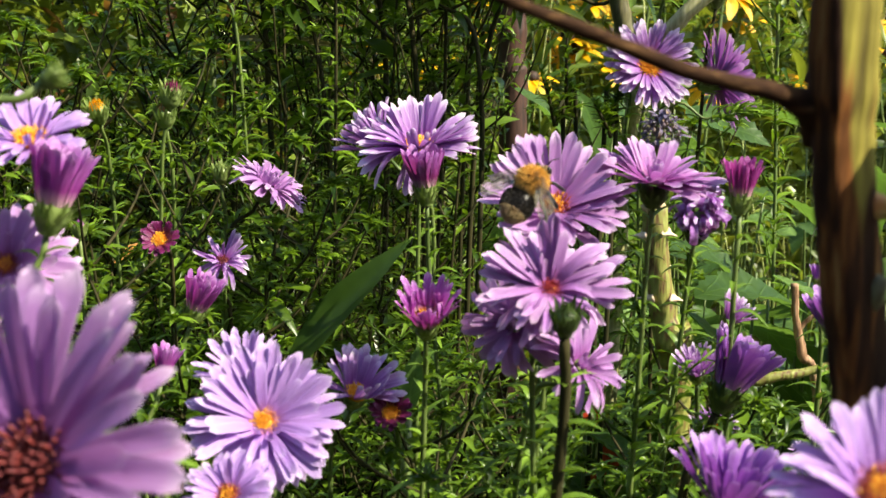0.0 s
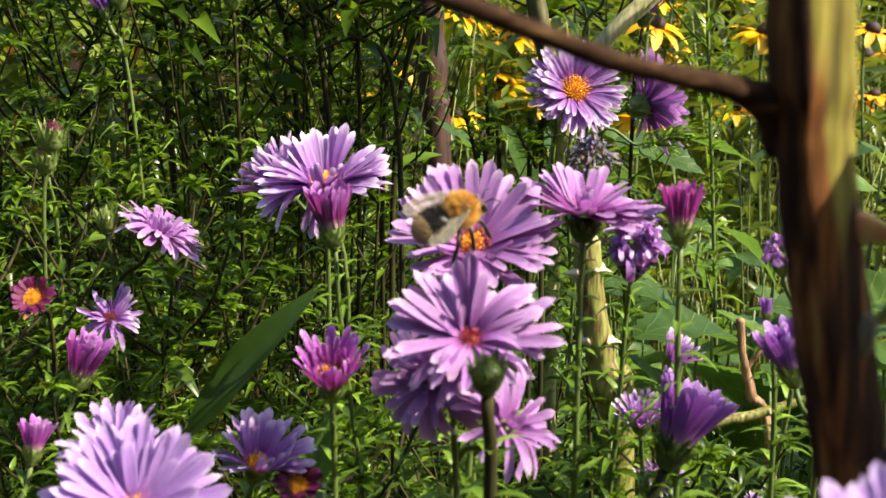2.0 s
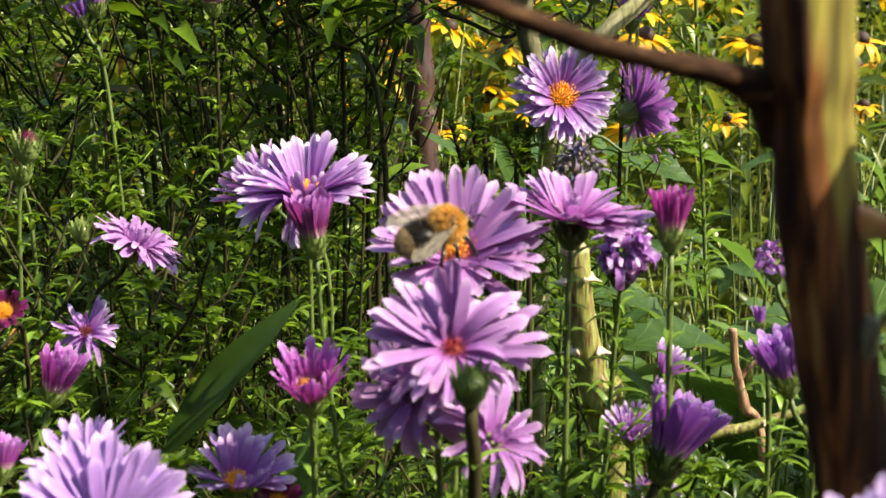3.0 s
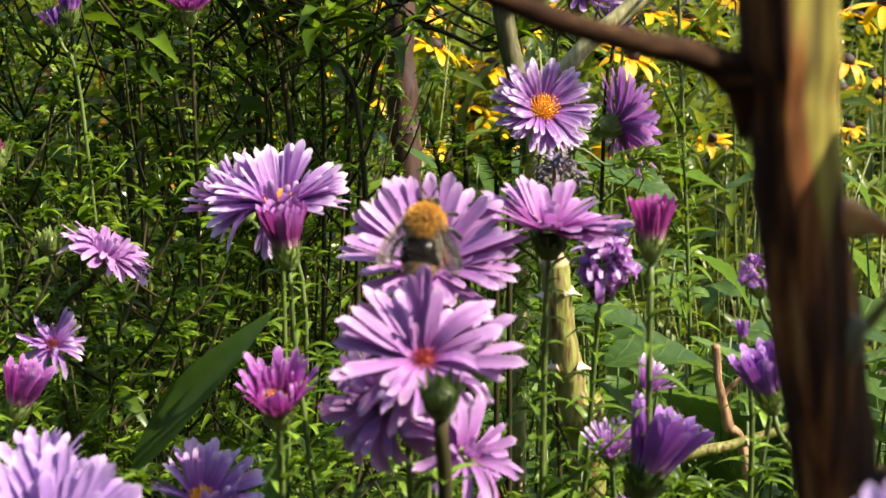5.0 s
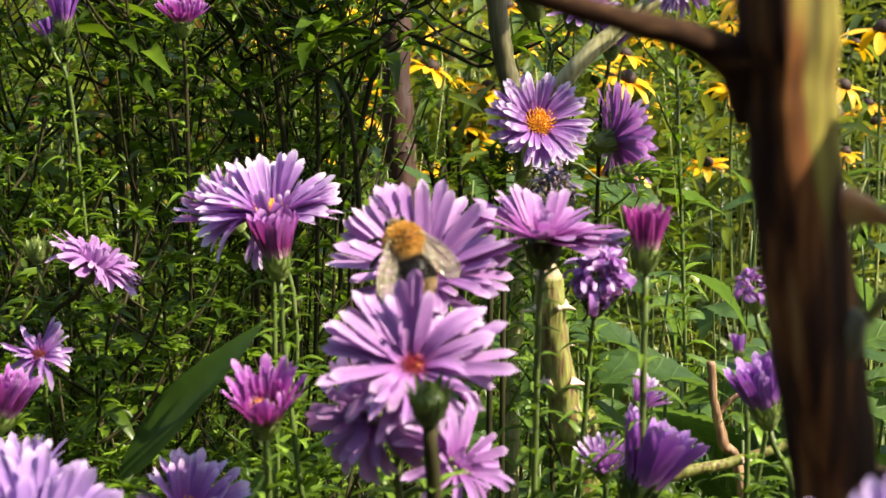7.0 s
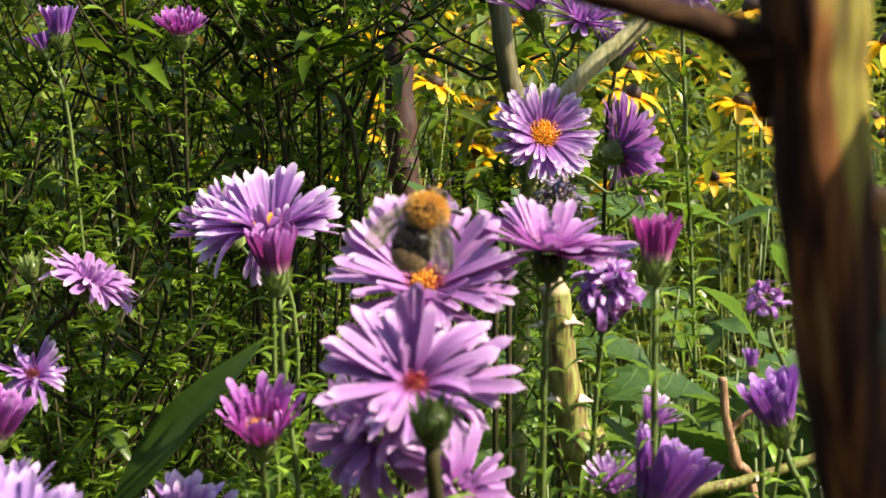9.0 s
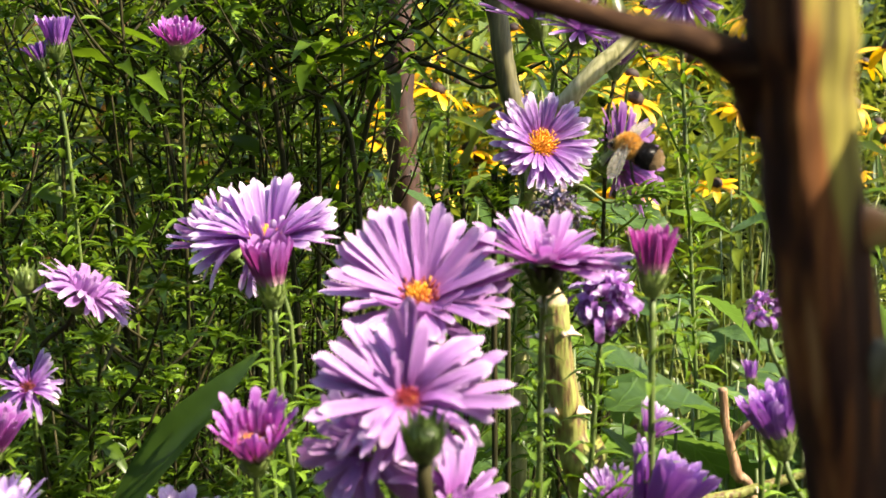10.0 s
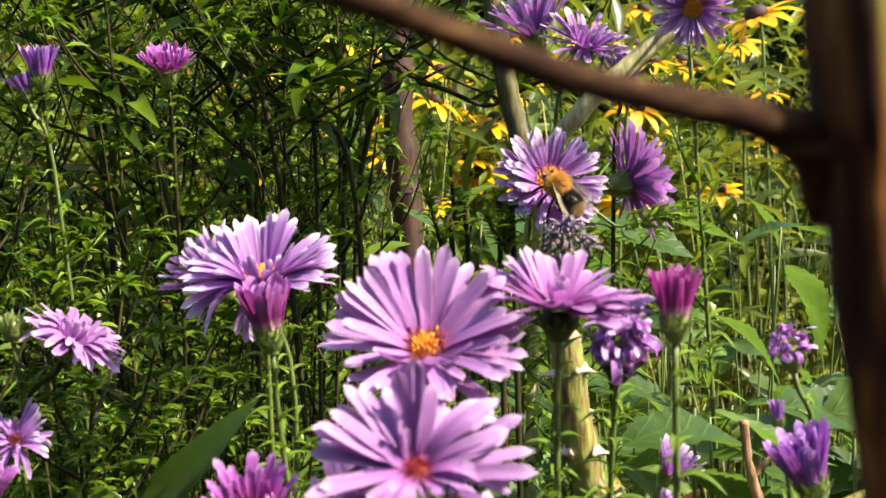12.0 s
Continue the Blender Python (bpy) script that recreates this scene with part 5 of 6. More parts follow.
# ---- flowering asters ----
aster((0.0557, 0.3260, 0.7178), (-0.01, -0.61, 0.79), 0.0395, "open", "large open lilac aster with red-rimmed orange disc", disc='red', narrow=0.98, cup=0.20,
      rings=[(21, 0, 360, 16, 5, 1.0, "flat"), (19, 0, 360, 26, 5, 1.02, "flat"), (12, -80, 50, 33, 6, 0.98, "flat"), (10, 55, 200, 37, 6, 0.98, "flat"), (6, 200, 330, 38, 8, 0.7, "cupped")])
aster((0.0526, 0.2820, 0.7084), (0.08, -0.66, 0.74), 0.0305, "open", "open lilac aster with small red disc and uneven petals", disc='crimson', narrow=1.02, cup=0.15, wild=2.4,
      rings=[(3, 120, 142, 22, 6, 1.12, "flat"), (2, 106, 118, 32, 6, 0.92, "recurved"), (3, 76, 92, 34, 6, 1.16, "cupped"), (2, 64, 80, 44, 8, 0.86, "flat"), (3, 36, 62, 34, 8, 0.98, "recurved"), (4, 10, 36, 30, 10, 0.95, "recurved"),
             (3, -14, 12, 14, 6, 1.14, "flat"), (3, 142, 166, 20, 7, 1.08, "flat"), (4, 166, 192, 8, 7, 1.1, "flat"), (4, 150, 190, -6, 8, 1.0, "ragged"), (8, 190, 250, -8, 14, 0.9, "ragged"), (8, 195, 265, 10, 16, 0.62, "recurved"),
             (6, -65, -8, 8, 14, 0.85, "ragged"), (6, 262, 325, -2, 14, 0.7, "recurved"), (3, 96, 150, 4, 8, 0.95, "flat"), (3, 20, 80, 6, 8, 0.98, "flat"), (3, 95, 170, 52, 8, 0.5, "cupped")])
aster((0.0458, 0.2970, 0.6965), (-0.34, -0.90, 0.10), 0.0270, "open", "lilac aster crowded under a larger one", disc=None, narrow=1.15,
      rings=[(17, 0, 360, -4, 10, 1.0, "recurved"), (15, 0, 360, 12, 10, 0.9, "recurved"), (13, 0, 360, 28, 12, 0.72, "flat"), (9, 0, 360, 48, 12, 0.55, "cupped")])
aster((0.0543, 0.2620, 0.7101), (-0.02, -0.27, 0.96), 0.0063, "bud", "round green aster bud, darkened for shade", colour=SHADED_BRACT, bracts=SHADED_BRACT, leaves=28, leaf_size=1.25, stem_material=DARK_STEM, stem_thick=0.0013)
aster((0.0605, 0.2900, 0.6890), (0.45, -0.60, 0.66), 0.0235, "open", "lilac aster low among the stems, petals spread", disc=None, narrow=1.15, wild=2.0,
      rings=[(9, 0, 360, -10, 18, 1.0, "ragged"), (9, 0, 360, 14, 16, 1.0, "recurved"), (9, 0, 360, 40, 14, 0.75, "flat"), (6, -70, 50, -14, 14, 1.1, "recurved"), (5, 60, 140, 30, 12, 1.1, "recurved")])
aster((0.0191, 0.4000, 0.7215), (0.00, -0.24, 0.97), 0.0400, "open", "violet aster with white-tipped petals and yellow disc", colour=VIOLET, narrow=0.95, cup=0.2,
      rings=[(7, 55, 140, 52, 8, 0.92, "flat"), (8, 45, 150, 34, 8, 0.95, "flat"), (13, 140, 215, 12, 12, 0.98, "flat"), (13, -35, 45, 24, 12, 1.02, "flat"), (8, 180, 225, -4, 10, 0.95, "recurved"),
             (8, -50, 10, 8, 10, 0.92, "flat"), (7, 200, 340, 62, 8, 0.48, "cupped"), (3, 225, 262, -48, 8, 0.85, "flat"), (9, 150, 400, 42, 12, 0.72, "flat")])
aster((0.0216, 0.3850, 0.7138), (-0.10, -0.10, 0.98), 0.0118, "brush", "half-closed magenta aster with pale base", petals=46, colour=ROSE, disc=None, lift=(72, 88), narrow=1.3)
aster((0.0035, 0.4250, 0.7202), (-0.66, -0.10, 0.74), 0.0135, "brush", "half-open violet aster behind a larger one", petals=46, colour=VIOLET, disc=None, lift=(46, 78), narrow=1.0)
aster((-0.0297, 0.4120, 0.7067), (0.50, -0.12, 0.84), 0.0290, "open", "tilted lilac aster with many narrow white-tipped petals", colour=LILAC, disc=None, narrow=1.1, stem_material=DARK_STEM,
      rings=[(20, 0, 360, 4, 7, 1.0, "flat"), (18, 0, 360, 14, 7, 0.92, "recurved"), (16, 0, 360, 30, 9, 0.72, "recurved"), (12, 0, 360, 52, 10, 0.5, "cupped"), (7, -60, 40, -10, 6, 1.05, "flat")])
aster((-0.0426, 0.4030, 0.6836), (0.10, -0.60, 0.79), 0.0205, "open", "small ragged violet aster with dark disc", wild=2.0, colour=VIOLET, disc='dark', narrow=1.1, cup=0.2,
      rings=[(9, 0, 360, 12, 18, 1.0, "ragged"), (8, 0, 360, -14, 14, 0.95, "recurved"), (14, 0, 360, 40, 14, 0.6, "ragged"), (4, 0, 80, 34, 8, 1.1, "flat")])
aster((-0.0482, 0.3900, 0.6728), (0.35, -0.09, 0.93), 0.0116, "brush", "half-closed purple aster with pale base", petals=48, colour=MAGENTA, disc=None, lift=(72, 88), narrow=1.1)
aster((0.0253, 0.3070, 0.6935), (0.02, -0.42, 0.90), 0.0230, "open", "half-open magenta aster with toothed rim", colour=MAGENTA, disc='red', narrow=1.0, cup=0.27,
      rings=[(17, 0, 360, 60, 6, 1.0, "flat"), (14, 0, 360, 67, 6, 0.88, "flat"), (14, 0, 360, 72, 8, 0.66, "cupped"), (9, 0, 360, 78, 8, 0.46, "cupped")])
aster((-0.0446, 0.4120, 0.7132), (-0.01, -0.16, 0.99), 0.0062, "bud", "pale green round aster bud", colour=BRACT, leaves=30)
aster((0.1000, 0.3690, 0.7082), (0.02, -0.40, 0.91), 0.0200, "crumpled", "withered crumpled purple aster head", bracts=SHADED_BRACT, petals=110, disc=None, leaves=26)
aster((0.1009, 0.3230, 0.7237), (-0.01, -0.01, 1.00), 0.0092, "brush", "closed magenta aster brush on a tall stem", petals=54, colour=CRIMSON, disc=None, lift=(74, 92), narrow=0.9, leaves=26)
aster((0.0811, 0.3310, 0.7240), (0.02, -0.12, 0.99), 0.0325, "open", "lilac aster seen from the side with dark cup", colour=ORCHID, disc=None, narrow=1.25, leaves=26, bracts=SHADED_BRACT,
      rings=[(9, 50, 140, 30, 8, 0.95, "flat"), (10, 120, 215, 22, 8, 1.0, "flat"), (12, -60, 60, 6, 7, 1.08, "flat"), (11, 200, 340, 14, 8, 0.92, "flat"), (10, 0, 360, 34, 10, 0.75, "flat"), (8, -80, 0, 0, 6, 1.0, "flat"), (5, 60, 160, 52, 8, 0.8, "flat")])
aster((0.1021, 0.3230, 0.6752), (0.36, 0.01, 0.93), 0.0145, "brush", "half-closed violet aster leaning on a dark stem", petals=46, colour=PURPLE, disc=None, lift=(66, 82), narrow=1.35, bracts=SHADED_BRACT, stem_material=DARK_STEM, stem_thick=0.0013, leaves=30, leaf_size=1.25)
landing_flower = aster((0.0992, 0.4770, 0.7429), (0.12, -0.89, 0.44), 0.0355, "open", "open lilac aster with round orange disc", colour=VIOLET, narrow=0.85, cup=0.25,
      rings=[(30, 0, 360, 8, 4, 1.0, "flat"), (28, 0, 360, 17, 4, 1.0, "flat"), (24, 0, 360, 27, 5, 0.92, "flat"), (16, 90, 270, 40, 5, 0.85, "flat")])
aster((0.1262, 0.4900, 0.7372), (0.93, 0.22, 0.22), 0.0395, "open", "violet aster turned away showing its green cup", colour=VIOLET, disc=None, narrow=0.9, cup=0.22,
      rings=[(28, 0, 360, 10, 7, 1.0, "flat"), (26, 0, 360, 24, 8, 0.95, "flat"), (20, 0, 360, 42, 9, 0.85, "flat")])
aster((0.1183, 0.4000, 0.6706), (0.49, -0.21, 0.85), 0.0083, "brush", "small half-closed violet aster", petals=38, colour=VIOLET, disc=None, lift=(55, 82))
aster((0.1336, 0.3450, 0.6853), (-0.27, -0.06, 0.96), 0.0114, "brush", "purple aster brush beside the rose cane", petals=44, colour=PURPLE, disc=None, lift=(68, 87), narrow=1.2)
aster((0.1322, 0.3600, 0.6938), (-0.11, 0.05, 0.99), 0.0044, "brush", "narrow purple aster bud", petals=20, colour=PURPLE, disc=None, lift=(80, 90))
aster((0.1415, 0.3800, 0.7043), (-0.23, -0.18, 0.96), 0.0133, "crumpled", "withered lavender aster head", petals=40, disc=None, colour=VIOLET)
aster((0.1007, 0.3600, 0.6659), (-0.13, -0.39, 0.91), 0.0081, "brush", "small half-open purple aster near the ground stems", petals=40, colour=VIOLET, disc=None, lift=(52, 82))
aster((-0.0059, 0.2620, 0.6843), (0.10, -0.76, 0.64), 0.0325, "open", "large pale lilac aster with bright yellow disc", colour=LIT_PALE_LILAC, narrow=0.9, cup=0.165,
      rings=[(28, 0, 360, 6, 5, 0.98, "flat"), (26, 0, 360, 17, 5, 1.0, "flat"), (18, 10, 170, 28, 5, 1.03, "flat"), (16, 180, 360, -10, 8, 0.95, "recurved"), (14, 0, 360, 38, 8, 0.8, "flat"), (4, 230, 310, 55, 8, 0.55, "cupped")])
aster((-0.0154, 0.2900, 0.6843), (-0.20, -0.36, 0.91), 0.0235, "open", "lilac aster with white-tipped petals behind another", colour=LIT_PALE_LILAC, narrow=0.9, disc=None, cup=0.2,
      rings=[(18, 0, 360, 20, 8, 1.0, "flat"), (16, 0, 360, 34, 8, 1.0, "flat"), (12, 0, 360, 54, 8, 0.85, "flat")])
aster((-0.0102, 0.2460, 0.6751), (-0.10, -0.73, 0.68), 0.0191, "open", "lilac aster low in the cluster", colour=LIT_PALE_LILAC, petals=60, lift=(0, 40), disc='red')
aster((0.0060, 0.3340, 0.6650), (0.28, -0.34, 0.90), 0.0285, "open", "violet aster with white-tipped petals and yellow disc", colour=VIOLET, narrow=0.95, cup=0.2,
      rings=[(9, 60, 150, 46, 8, 0.95, "flat"), (13, -60, 60, 30, 9, 1.0, "flat"), (7, 150, 210, 28, 8, 0.9, "flat"), (10, 230, 330, 48, 9, 0.7, "cupped"), (10, -30, 120, 62, 8, 0.8, "flat")])
aster((0.0155, 0.3340, 0.6602), (-0.05, -0.73, 0.68), 0.0108, "open", "small wine-red aster with yellow disc", colour=WINE, disc='yellow', cup=0.40, narrow=1.9, rings=[(18, 0, 360, 26, 7, 1.25, 'flat'), (16, 0, 360, 42, 7, 1.15, 'flat')])
aster((-0.0172, 0.1650, 0.7151), (-0.36, -0.80, 0.48), 0.0480, "open", "big lilac aster with dark red disc close by", colour=LILAC, disc='dark', narrow=1.0, cup=0.22,
      rings=[(24, 0, 360, 2, 5, 1.0, "flat"), (22, 0, 360, 12, 5, 1.02, "flat"), (20, 0, 360, 24, 6, 0.97, "flat")])
aster((-0.0510, 0.2620, 0.7408), (0.04, -0.45, 0.89), 0.0240, "open", "pale lilac aster at the edge of the cluster", colour=LIT_PALE_LILAC, narrow=1.15,
      rings=[(18, 0, 360, 12, 7, 1.0, "flat"), (15, 0, 360, 26, 7, 0.92, "flat"), (10, 0, 360, 44, 9, 0.62, "cupped")])
aster((-0.0425, 0.2500, 0.7319), (0.22, 0.06, 0.97), 0.0118, "brush", "half-closed violet aster with ribbed green cup", petals=50, colour=MAGENTA, disc=None, lift=(74, 89), narrow=1.25)
aster((-0.0543, 0.2550, 0.7176), (0.16, -0.82, 0.56), 0.0275, "open", "lilac aster with orange disc", disc='red', cup=0.17, narrow=1.1,
      rings=[(15, 0, 360, -4, 8, 1.0, "flat"), (14, 0, 360, 10, 8, 0.98, "recurved"), (12, 0, 360, 30, 9, 0.8, "flat"), (8, 0, 360, 55, 8, 0.5, "cupped")])
aster((-0.0587, 0.2850, 0.7091), (0.43, -0.75, 0.51), 0.0190, "open", "pale violet aster with white-tipped petals", petals=44, colour=VIOLET, lift=(0, 40))
aster((-0.0553, 0.3750, 0.6964), (0.06, -0.79, 0.61), 0.0106, "open", "wine-red half-open aster with yellow disc", colour=WINE, disc='yellow', cup=0.40, narrow=1.9, rings=[(18, 0, 360, 26, 7, 1.25, 'flat'), (16, 0, 360, 42, 7, 1.15, 'flat')], stem_material=DARK_STEM)
aster((-0.0437, 0.3300, 0.6724), (0.18, 0.12, 0.98), 0.0073, "brush", "small closed pink aster", petals=35, colour=MAGENTA, disc=None, lift=(70, 86))
aster((-0.0672, 0.4450, 0.7354), (0.19, -0.09, 0.98), 0.0089, "bud", "fading red and yellow aster bud", colour=WINE)
aster((-0.0705, 0.4450, 0.7280), (-0.01, -0.31, 0.95), 0.0081, "bud", "fading brownish aster bud", colour=BROWN_LEAF)
aster((-0.0893, 0.4300, 0.7299), (-0.00, -0.53, 0.85), 0.0078, "bud", "fading yellow aster bud", colour=YELLOW)
aster((0.0846, 0.1650, 0.7144), (-0.16, -0.47, 0.87), 0.0271, "open", "pale pink-lilac aster close by", colour=LIT_PALE_LILAC, petals=64, lift=(5, 50), disc='red', narrow=1.0)
aster((0.0828, 0.2350, 0.6829), (0.14, 0.01, 0.99), 0.0124, "brush", "violet half-closed aster low in front", petals=52, colour=PURPLE, disc=None, lift=(45, 80), narrow=1.2)
aster((0.1118, 0.3850, 0.6403), (0.22, -0.51, 0.83), 0.0174, "open", "pale violet aster deep between stems", petals=40, colour=VIOLET, lift=(10, 50), narrow=0.8)
aster((-0.0233, 0.2000, 0.7595), (0.85, 0.03, 0.53), 0.0035, "bud", "pale green aster bud close by", leaves=30, colour=BRACT, root=(-0.12, 0.26, 0))
aster((-0.0870, 0.4000, 0.6958), (-0.02, 0.01, 1.00), 0.0052, "bud", "small round green aster bud")
aster((0.1444, 0.4000, 0.6253), (0.10, -0.46, 0.88), 0.0103, "open", "small pale violet open aster", petals=26, colour=VIOLET, lift=(10, 50))
aster((-0.0177, 0.5000, 0.7760), (0.02, -0.30, 0.95), 0.0225, "open", "half-open magenta and white aster", colour=MAGENTA, disc=None, narrow=1.15, cup=0.3, stem_material=DARK_STEM, root=(-0.03, 0.60, 0),
      rings=[(16, 0, 360, 30, 6, 1.0, "cupped"), (15, 0, 360, 46, 6, 0.98, "cupped"), (13, 0, 360, 60, 6, 0.9, "cupped"), (9, 0, 360, 74, 6, 0.75, "cupped")])
aster((-0.0570, 0.5000, 0.7768), (0.00, -0.09, 1.00), 0.0102, "brush", "closed dark purple aster on dark stem", petals=40, colour=PURPLE, disc=None, lift=(70, 88), stem_material=DARK_STEM)
aster((-0.0626, 0.5000, 0.7715), (-0.31, -0.08, 0.95), 0.0068, "brush", "small half-closed purple aster", petals=26, colour=PURPLE, disc=None, lift=(60, 85))
aster((0.1151, 0.5000, 0.7801), (0.29, -0.37, 0.88), 0.0337, "open", "lavender aster above the twig", petals=44, colour=VIOLET, disc=None, lift=(5, 45))
aster((0.1013, 0.5200, 0.7880), (-0.32, -0.21, 0.92), 0.0172, "brush", "half-open lavender aster near the twig", petals=44, colour=VIOLET, disc=None, lift=(35, 75))
aster((0.1274, 0.5000, 0.7699), (0.11, -0.11, 0.99), 0.0104, "brush", "half-closed violet aster on dark stem", petals=44, colour=PURPLE, disc=None, lift=(50, 80), stem_material=DARK_STEM)
aster((0.1424, 0.4700, 0.7896), (-0.20, -0.96, -0.19), 0.0252, "open", "open lilac aster nodding down", petals=76, lift=(0, 40), narrow=0.8, colour=VIOLET, root=(0.1727, 0.5600, 0.0000))
aster((0.0960, 0.4200, 0.7238), (-0.02, -0.18, 0.98), 0.0200, "dried", "dried blue-grey aster head with brown threads", petals=130, disc='dark', stem_material=DARK_STEM)


# ---- bumblebee ----
def fur_material(name, a, b):
    m, nodes, links, bsdf, out = shader(name)
    rnd = nodes.new("ShaderNodeNewGeometry").outputs["Random Per Island"]
    r = ramp(nodes, [(0, a), (1, b)])
    links.new(rnd, r.inputs[0])
    links.new(r.outputs[0], bsdf.inputs["Base Color"])
    bsdf.inputs["Roughness"].default_value = 0.6
    thin(nodes, links, bsdf, out, r.outputs[0], 0.25)
    return m


ORANGE_FUR = fur_material("orange_fur", (0.56, 0.29, 0.04), (0.90, 0.58, 0.17))
BLACK_FUR = fur_material("black_fur", (0.010, 0.008, 0.007), (0.05, 0.04, 0.03))
BUFF_FUR = fur_material("buff_fur", (0.34, 0.22, 0.10), (0.60, 0.46, 0.26))
CHITIN = plain_material("black_shell", [(0.3, (0.008, 0.007, 0.006)), (0.7, (0.03, 0.024, 0.02))], 900, 0.3)


def wing_material():
    m, nodes, links, bsdf, out = shader("bee_wing")
    bsdf.inputs["Base Color"].default_value = (0.44, 0.385, 0.265, 1)
    bsdf.inputs["Roughness"].default_value = 0.2
    bsdf.inputs["Specular IOR Level"].default_value = 0.9
    bsdf.inputs["Alpha"].default_value = 0.50
    n = noisy(nodes, links, 900, 3)
    bumped(nodes, links, bsdf, n, 0.8, 0.0006)
    return m


WING = wing_material()


def ball(centre, radii, rows=10, cols=16):
    V, F = [], []
    for i in range(rows + 1):
        a = math.pi * i / rows
        for k in range(cols):
            b = 2 * math.pi * k / cols
            V.append((centre[0] + radii[0] * math.cos(a), centre[1] + radii[1] * math.sin(a) * math.cos(b), centre[2] + radii[2] * math.sin(a) * math.sin(b)))
    for i in range(rows):
        for k in range(cols):
            F.append([i * cols + k, i * cols + (k + 1) % cols, (i + 1) * cols + (k + 1) % cols, (i + 1) * cols + k])
    return V, F


def fur(centre, radii, count, length, seed, keep):
    rng = random.Random(seed)
    V, F = [], []
    while count:
        d = Vector((rng.gauss(0, 1), rng.gauss(0, 1), rng.gauss(0, 1))).normalized()
        if not keep(d):
            continue
        count -= 1
        p = Vector((centre[0] + d.x * radii[0], centre[1] + d.y * radii[1], centre[2] + d.z * radii[2]))
        w = (d + Vector((-0.35, 0, 0)) + Vector((rng.gauss(0, 0.22), rng.gauss(0, 0.22), rng.gauss(0, 0.22)))).normalized()
        s = w.orthogonal().normalized() * 0.00005
        s = Matrix.Rotation(rng.uniform(0, 3.1), 3, w) @ s
        L = length * rng.uniform(0.6, 1.2)
        n = len(V)
        V += [p - s, p + s, p + w * L * 0.6 + s * 0.8, p + w * L, p + w * L * 0.6 - s * 0.8]
        F.append([n, n + 1, n + 2, n + 3, n + 4])
    return V, F


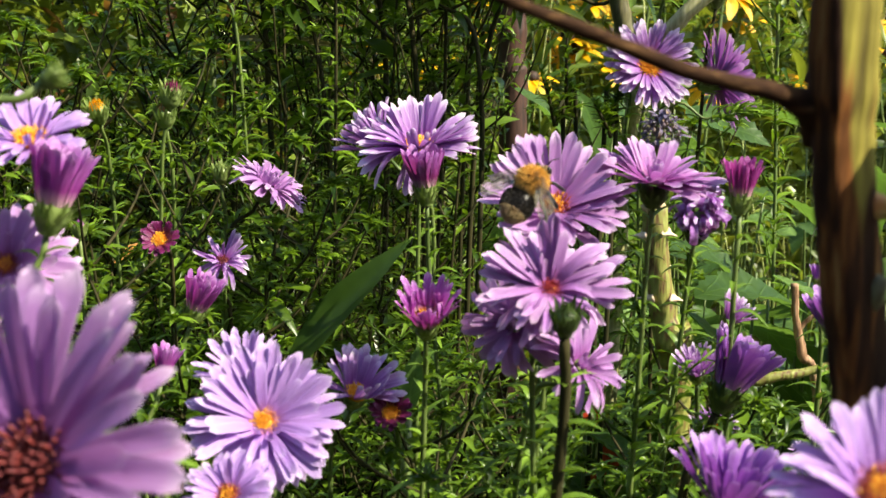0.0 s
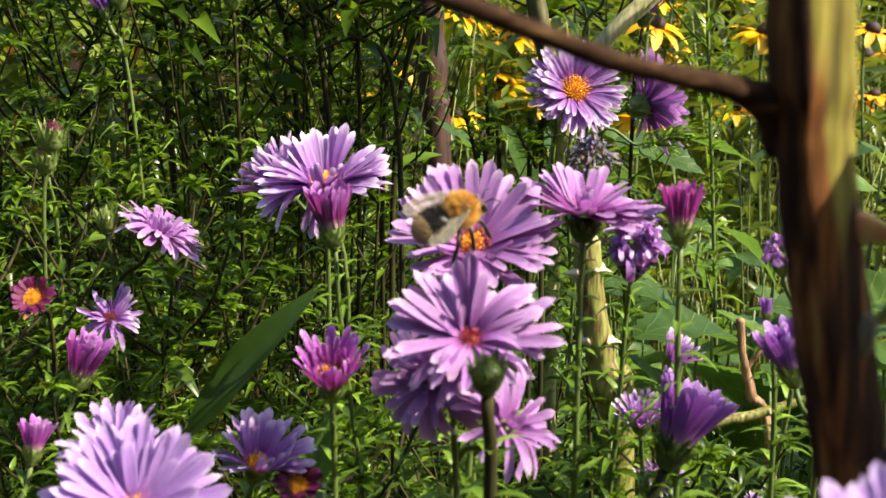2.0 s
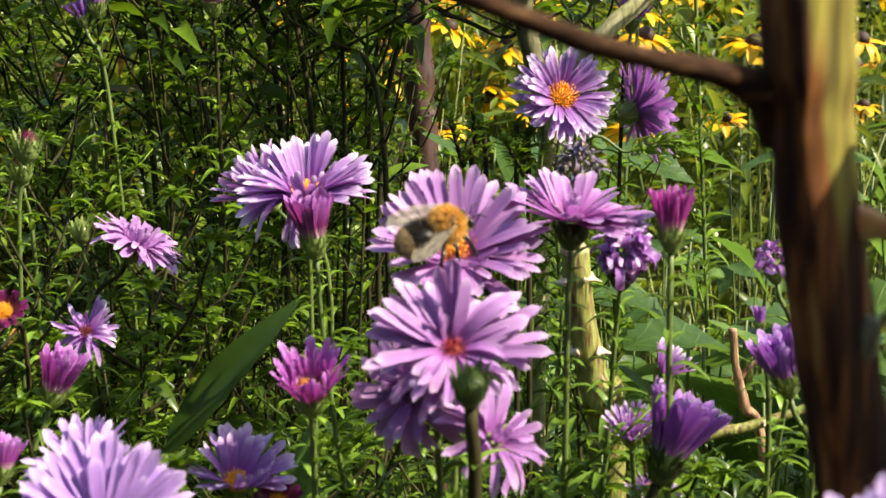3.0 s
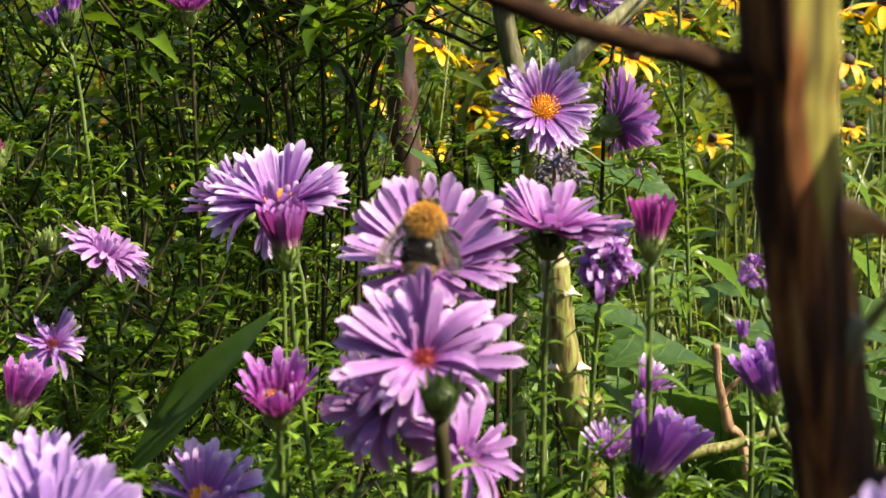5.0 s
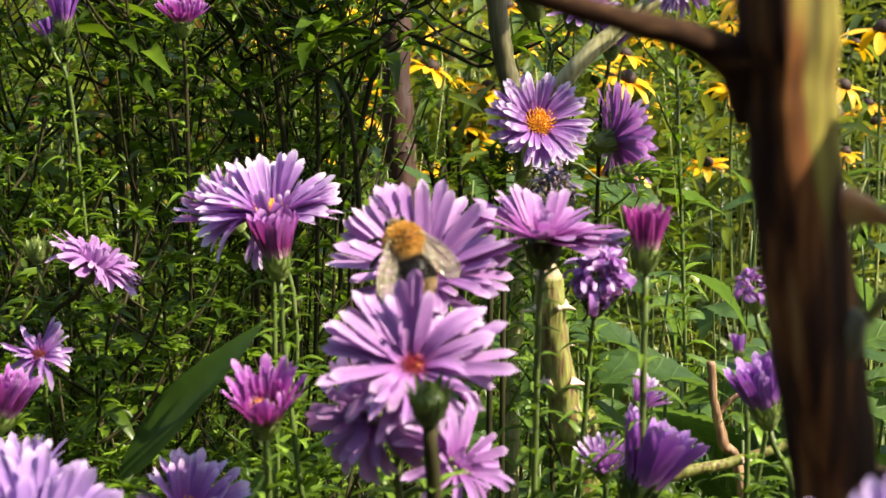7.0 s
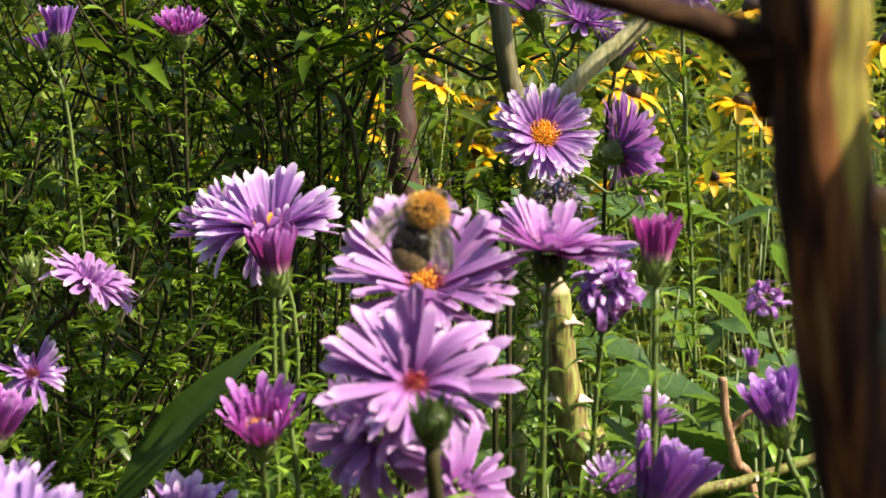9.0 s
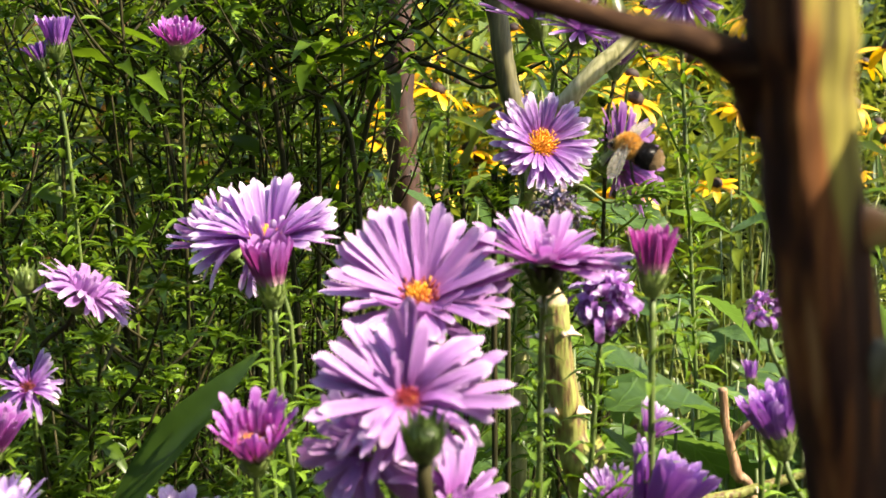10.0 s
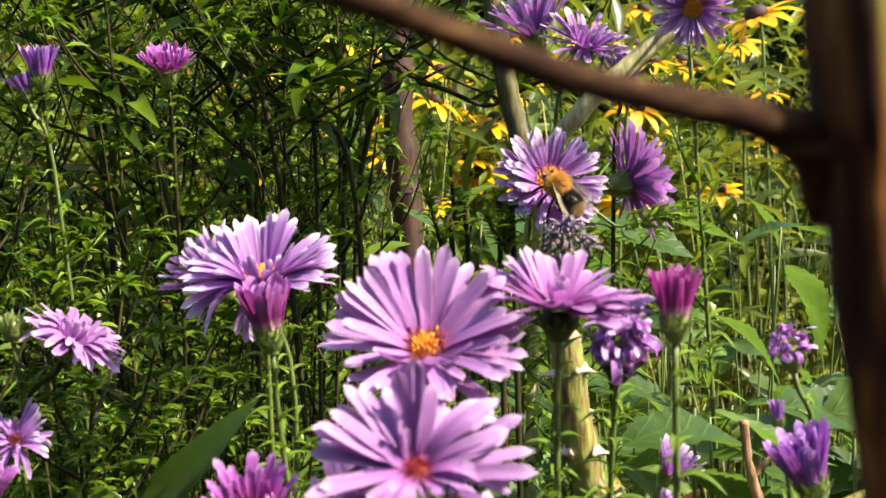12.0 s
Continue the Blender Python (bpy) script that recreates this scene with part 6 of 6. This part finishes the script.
def bumblebee():
    bee = tagged(new("bumblebee"), "furry brown bumblebee with orange thorax and clear wings", "bumblebee")
    bee.empty_display_size = 0.005
    T, A, Hd = ((0, 0, 0), (0.0031, 0.0033, 0.0031)), ((-0.0060, 0, -0.0008), (0.0044, 0.0033, 0.0030)), ((0.0036, 0, -0.0018), (0.0016, 0.0019, 0.0018))
    thorax = part("thorax", mesh("thorax", *ball(*T), BLACK_FUR), bee, None, "thorax with thick orange fur")
    part("fur", mesh("fur", *fur(*T, 3800, 0.0013, 1, lambda d: d.z > -0.45), ORANGE_FUR, False), thorax, None, "thick orange fur", "stuff")
    part("under_fur", mesh("under_fur", *fur(*T, 700, 0.0012, 2, lambda d: d.z < -0.3), BUFF_FUR, False), thorax, None, "pale fur", "stuff")
    abdomen = part("abdomen", mesh("abdomen", *ball(*A), CHITIN), bee, None, "dark banded abdomen with buff tail")
    part("fur", mesh("fur", *fur(*A, 3200, 0.0010, 3, lambda d: -0.5 < d.x < 0.55), BLACK_FUR, False), abdomen, None, "short black fur", "stuff")
    part("band", mesh("band", *fur(*A, 1300, 0.0012, 4, lambda d: d.x > 0.5), BUFF_FUR, False), abdomen, None, "buff fur band", "stuff")
    part("tail", mesh("tail", *fur(*A, 2200, 0.0011, 5, lambda d: d.x < -0.45), BUFF_FUR, False), abdomen, None, "buff fur tail", "stuff")
    head = part("head", mesh("head", *ball(*Hd), CHITIN), bee, None, "black furry head")
    part("fur", mesh("fur", *fur(*Hd, 500, 0.0008, 6, lambda d: d.z > 0), BUFF_FUR, False), head, None, "pale face fur", "stuff")
    for s in (-1, 1):
        part("eye", mesh("eye", *ball((0.0046, s * 0.0016, -0.0008), (0.0007, 0.0006, 0.0012), 8, 10), CHITIN), head)
        part("antenna", mesh("antenna", *tube([(0.0056, s * 0.0006, -0.0004), (0.0066, s * 0.0014, 0.0008), (0.0082, s * 0.0022, -0.0003)], [0.00018, 0.00016, 0.00014], 6), CHITIN), head)
        for x, reach, back in ((0.0018, 0.0050, 0.002), (0.0, 0.0062, -0.001), (-0.0018, 0.0068, -0.0045)):
            leg = spline([(x, s * 0.0022, -0.0022), (x + back * 0.4, s * reach * 0.75, -0.0018), (x + back * 0.8, s * reach * 0.95, -0.0046), (x + back * 1.1, s * reach * 1.02, -0.0066)], 4)
            part("leg", mesh("leg", *tube(leg, [np.interp(i / 12, (0, 0.4, 0.75, 1), (0.00045, 0.00042, 0.0005, 0.0002)) for i in range(13)], 7), CHITIN), bee)
    part("tongue", mesh("tongue", *tube([(0.0052, 0, -0.0018), (0.0062, 0, -0.0034), (0.0064, 0, -0.0056)], [0.0003, 0.00022, 0.00012], 6), CHITIN), bee)
    wings = []
    for s in (-1, 1):
        for big in (1, 0):
            L = 0.0118 if big else 0.0082
            v, f = blade(lambda q: (0.06 + 0.34 * math.sin(math.pi * min(1, 0.08 + 0.80 * q ** 1.2)) ** 0.8) if q < 1 else 0.1, lambda q: 0.05 * q, 0.04, 12, 6, 0.0, 0.06, 0.02)
            wing = part("wing", mesh("wing", [Vector(p) * L for p in v], f, WING), bee, None, "clear brownish wing")
            V, F = [], []
            for y0, y1 in ((0.02, 0.16), (0.0, 0.06), (-0.01, -0.08), (-0.02, -0.15)):
                add(V, F, *tube([(0, y0 * L, 0.0001), (0.5 * L, y1 * L, 0.02 * L + 0.0001), (0.9 * L, y1 * 0.7 * L, 0.045 * L + 0.0001)], [0.00009, 0.00006, 0.00004], 4))
            part("vein_net", mesh("vein_net", V, F, CHITIN), wing, None, "dark wing veins", "stuff")
            wings.append((wing, s, big))
    return bee, wings


bee, wings = bumblebee()


def motions():
    walk(bee, [
        (0, pose(0.0492, 0.3080, 0.7276, 22, -46, 39)),
        (0.5, pose(0.0525, 0.3080, 0.7279, 27, -40, 33)),
        (1, pose(0.0526, 0.3080, 0.7281, 29, -37, 29)),
        (1.5, pose(0.0520, 0.3080, 0.7285, 30, -26, 23)),
        (2, pose(0.0522, 0.3080, 0.7289, 33, -20, 22)),
        (2.5, pose(0.0519, 0.3080, 0.7283, 35, -17, 20)),
        (3, pose(0.0528, 0.3080, 0.7272, 35, -18, 20)),
        (3.2, pose(0.0533, 0.3080, 0.7269, 34, -24, 21)),
        (4.8, pose(0.0549, 0.3080, 0.7296, 19, -62, 52)),
        (5, pose(0.0539, 0.3080, 0.7290, 9, -66, 68)),
        (5.5, pose(0.0530, 0.3080, 0.7278, 3, -67, 83)),
        (6, pose(0.0524, 0.3080, 0.7279, -11, -67, 100)),
        (6.5, pose(0.0521, 0.3080, 0.7275, -26, -63, 122)),
        (7, pose(0.0516, 0.3080, 0.7264, -30, -59, 132)),
        (8.8, pose(0.0547, 0.3080, 0.7346, 0, -69, 87)),
        (9.0, pose(0.0554, 0.3060, 0.7342, 37, -59, 40)),
        (9.1, pose(0.0570, 0.3060, 0.7347, 36, -60, 42)),
        (9.2, pose(0.0599, 0.3120, 0.7351, 38, -58, 39)),
        (9.3, pose(0.0612, 0.3250, 0.7359, 26, -65, 55)),
        (9.4, pose(0.0855, 0.3900, 0.7516, 7, -69, 79)),
        (9.5, pose(0.1007, 0.4200, 0.7495, 5, -69, 81)),
        (9.6, pose(0.1133, 0.4300, 0.7479, 6, -69, 80)),
        (9.7, pose(0.1258, 0.4400, 0.7608, 14, -62, 71)),
        (9.8, pose(0.1206, 0.4400, 0.7606, 14, -68, 71)),
        (9.9, pose(0.1164, 0.4400, 0.7545, -9, -55, 99)),
        (10, pose(0.1195, 0.4400, 0.7438, -41, -24, 159)),
        (10.1, pose(0.1143, 0.4400, 0.7394, -42, -15, 161)),
        (10.2, pose(0.1064, 0.4530, 0.7460, -41, -20, 148)),
        (10.3, pose(0.1048, 0.4590, 0.7437, -36, -45, 150)),
        (10.5, pose(0.1025, 0.4610, 0.7404, -36, -45, 150)),
        (10.8, pose(0.1028, 0.4610, 0.7386, -35, -49, 149)),
        (11, pose(0.1040, 0.4610, 0.7383, -34, -51, 148)),
        (11.5, pose(0.1012, 0.4610, 0.7388, -34, -50, 148)),
        (12, pose(0.1001, 0.4610, 0.7387, -34, -50, 146)),
    ])
    # the flower head gives way a little when the bee settles on it
    foot = landing_flower.location.copy()
    upright, pressed = pose(*foot), pose(foot.x, foot.y, foot.z - 0.0044, 0, 0.03, 0)
    walk(landing_flower, [(0, upright), (10.05, upright), (10.5, pressed), (12, pressed)])
    for wing, s, big in wings:
        hinge = (0.0006 if big else -0.0008, s * 0.0022, 0.0024 if big else 0.0020)
        rest = pose(*hinge, s * -12, 14 if big else 18, s * (180 - (28 if big else 40)))
        flight = pose(*hinge, s * 25, -12, s * (180 - (82 if big else 96)))
        beat = pose(*hinge, s * 25, 22, s * (180 - (82 if big else 96)))
        apart = pose(*hinge, s * -14, 16 if big else 20, s * (180 - (44 if big else 58)))
        along = pose(*hinge, s * -16, 12 if big else 16, s * (180 - (18 if big else 30)))
        rows = [(0, apart), (0.5, apart), (1.2, along), (3.2, along), (4.8, rest), (9.1, rest)]
        rows += [(9.2 + 0.1 * i, flight if i % 2 else beat) for i in range(11)]
        folded = pose(*hinge, s * -33, 12, s * (180 - (13 if big else 20)))
        rows += [(10.4, folded), (12, folded)]
        walk(wing, rows)


motions()
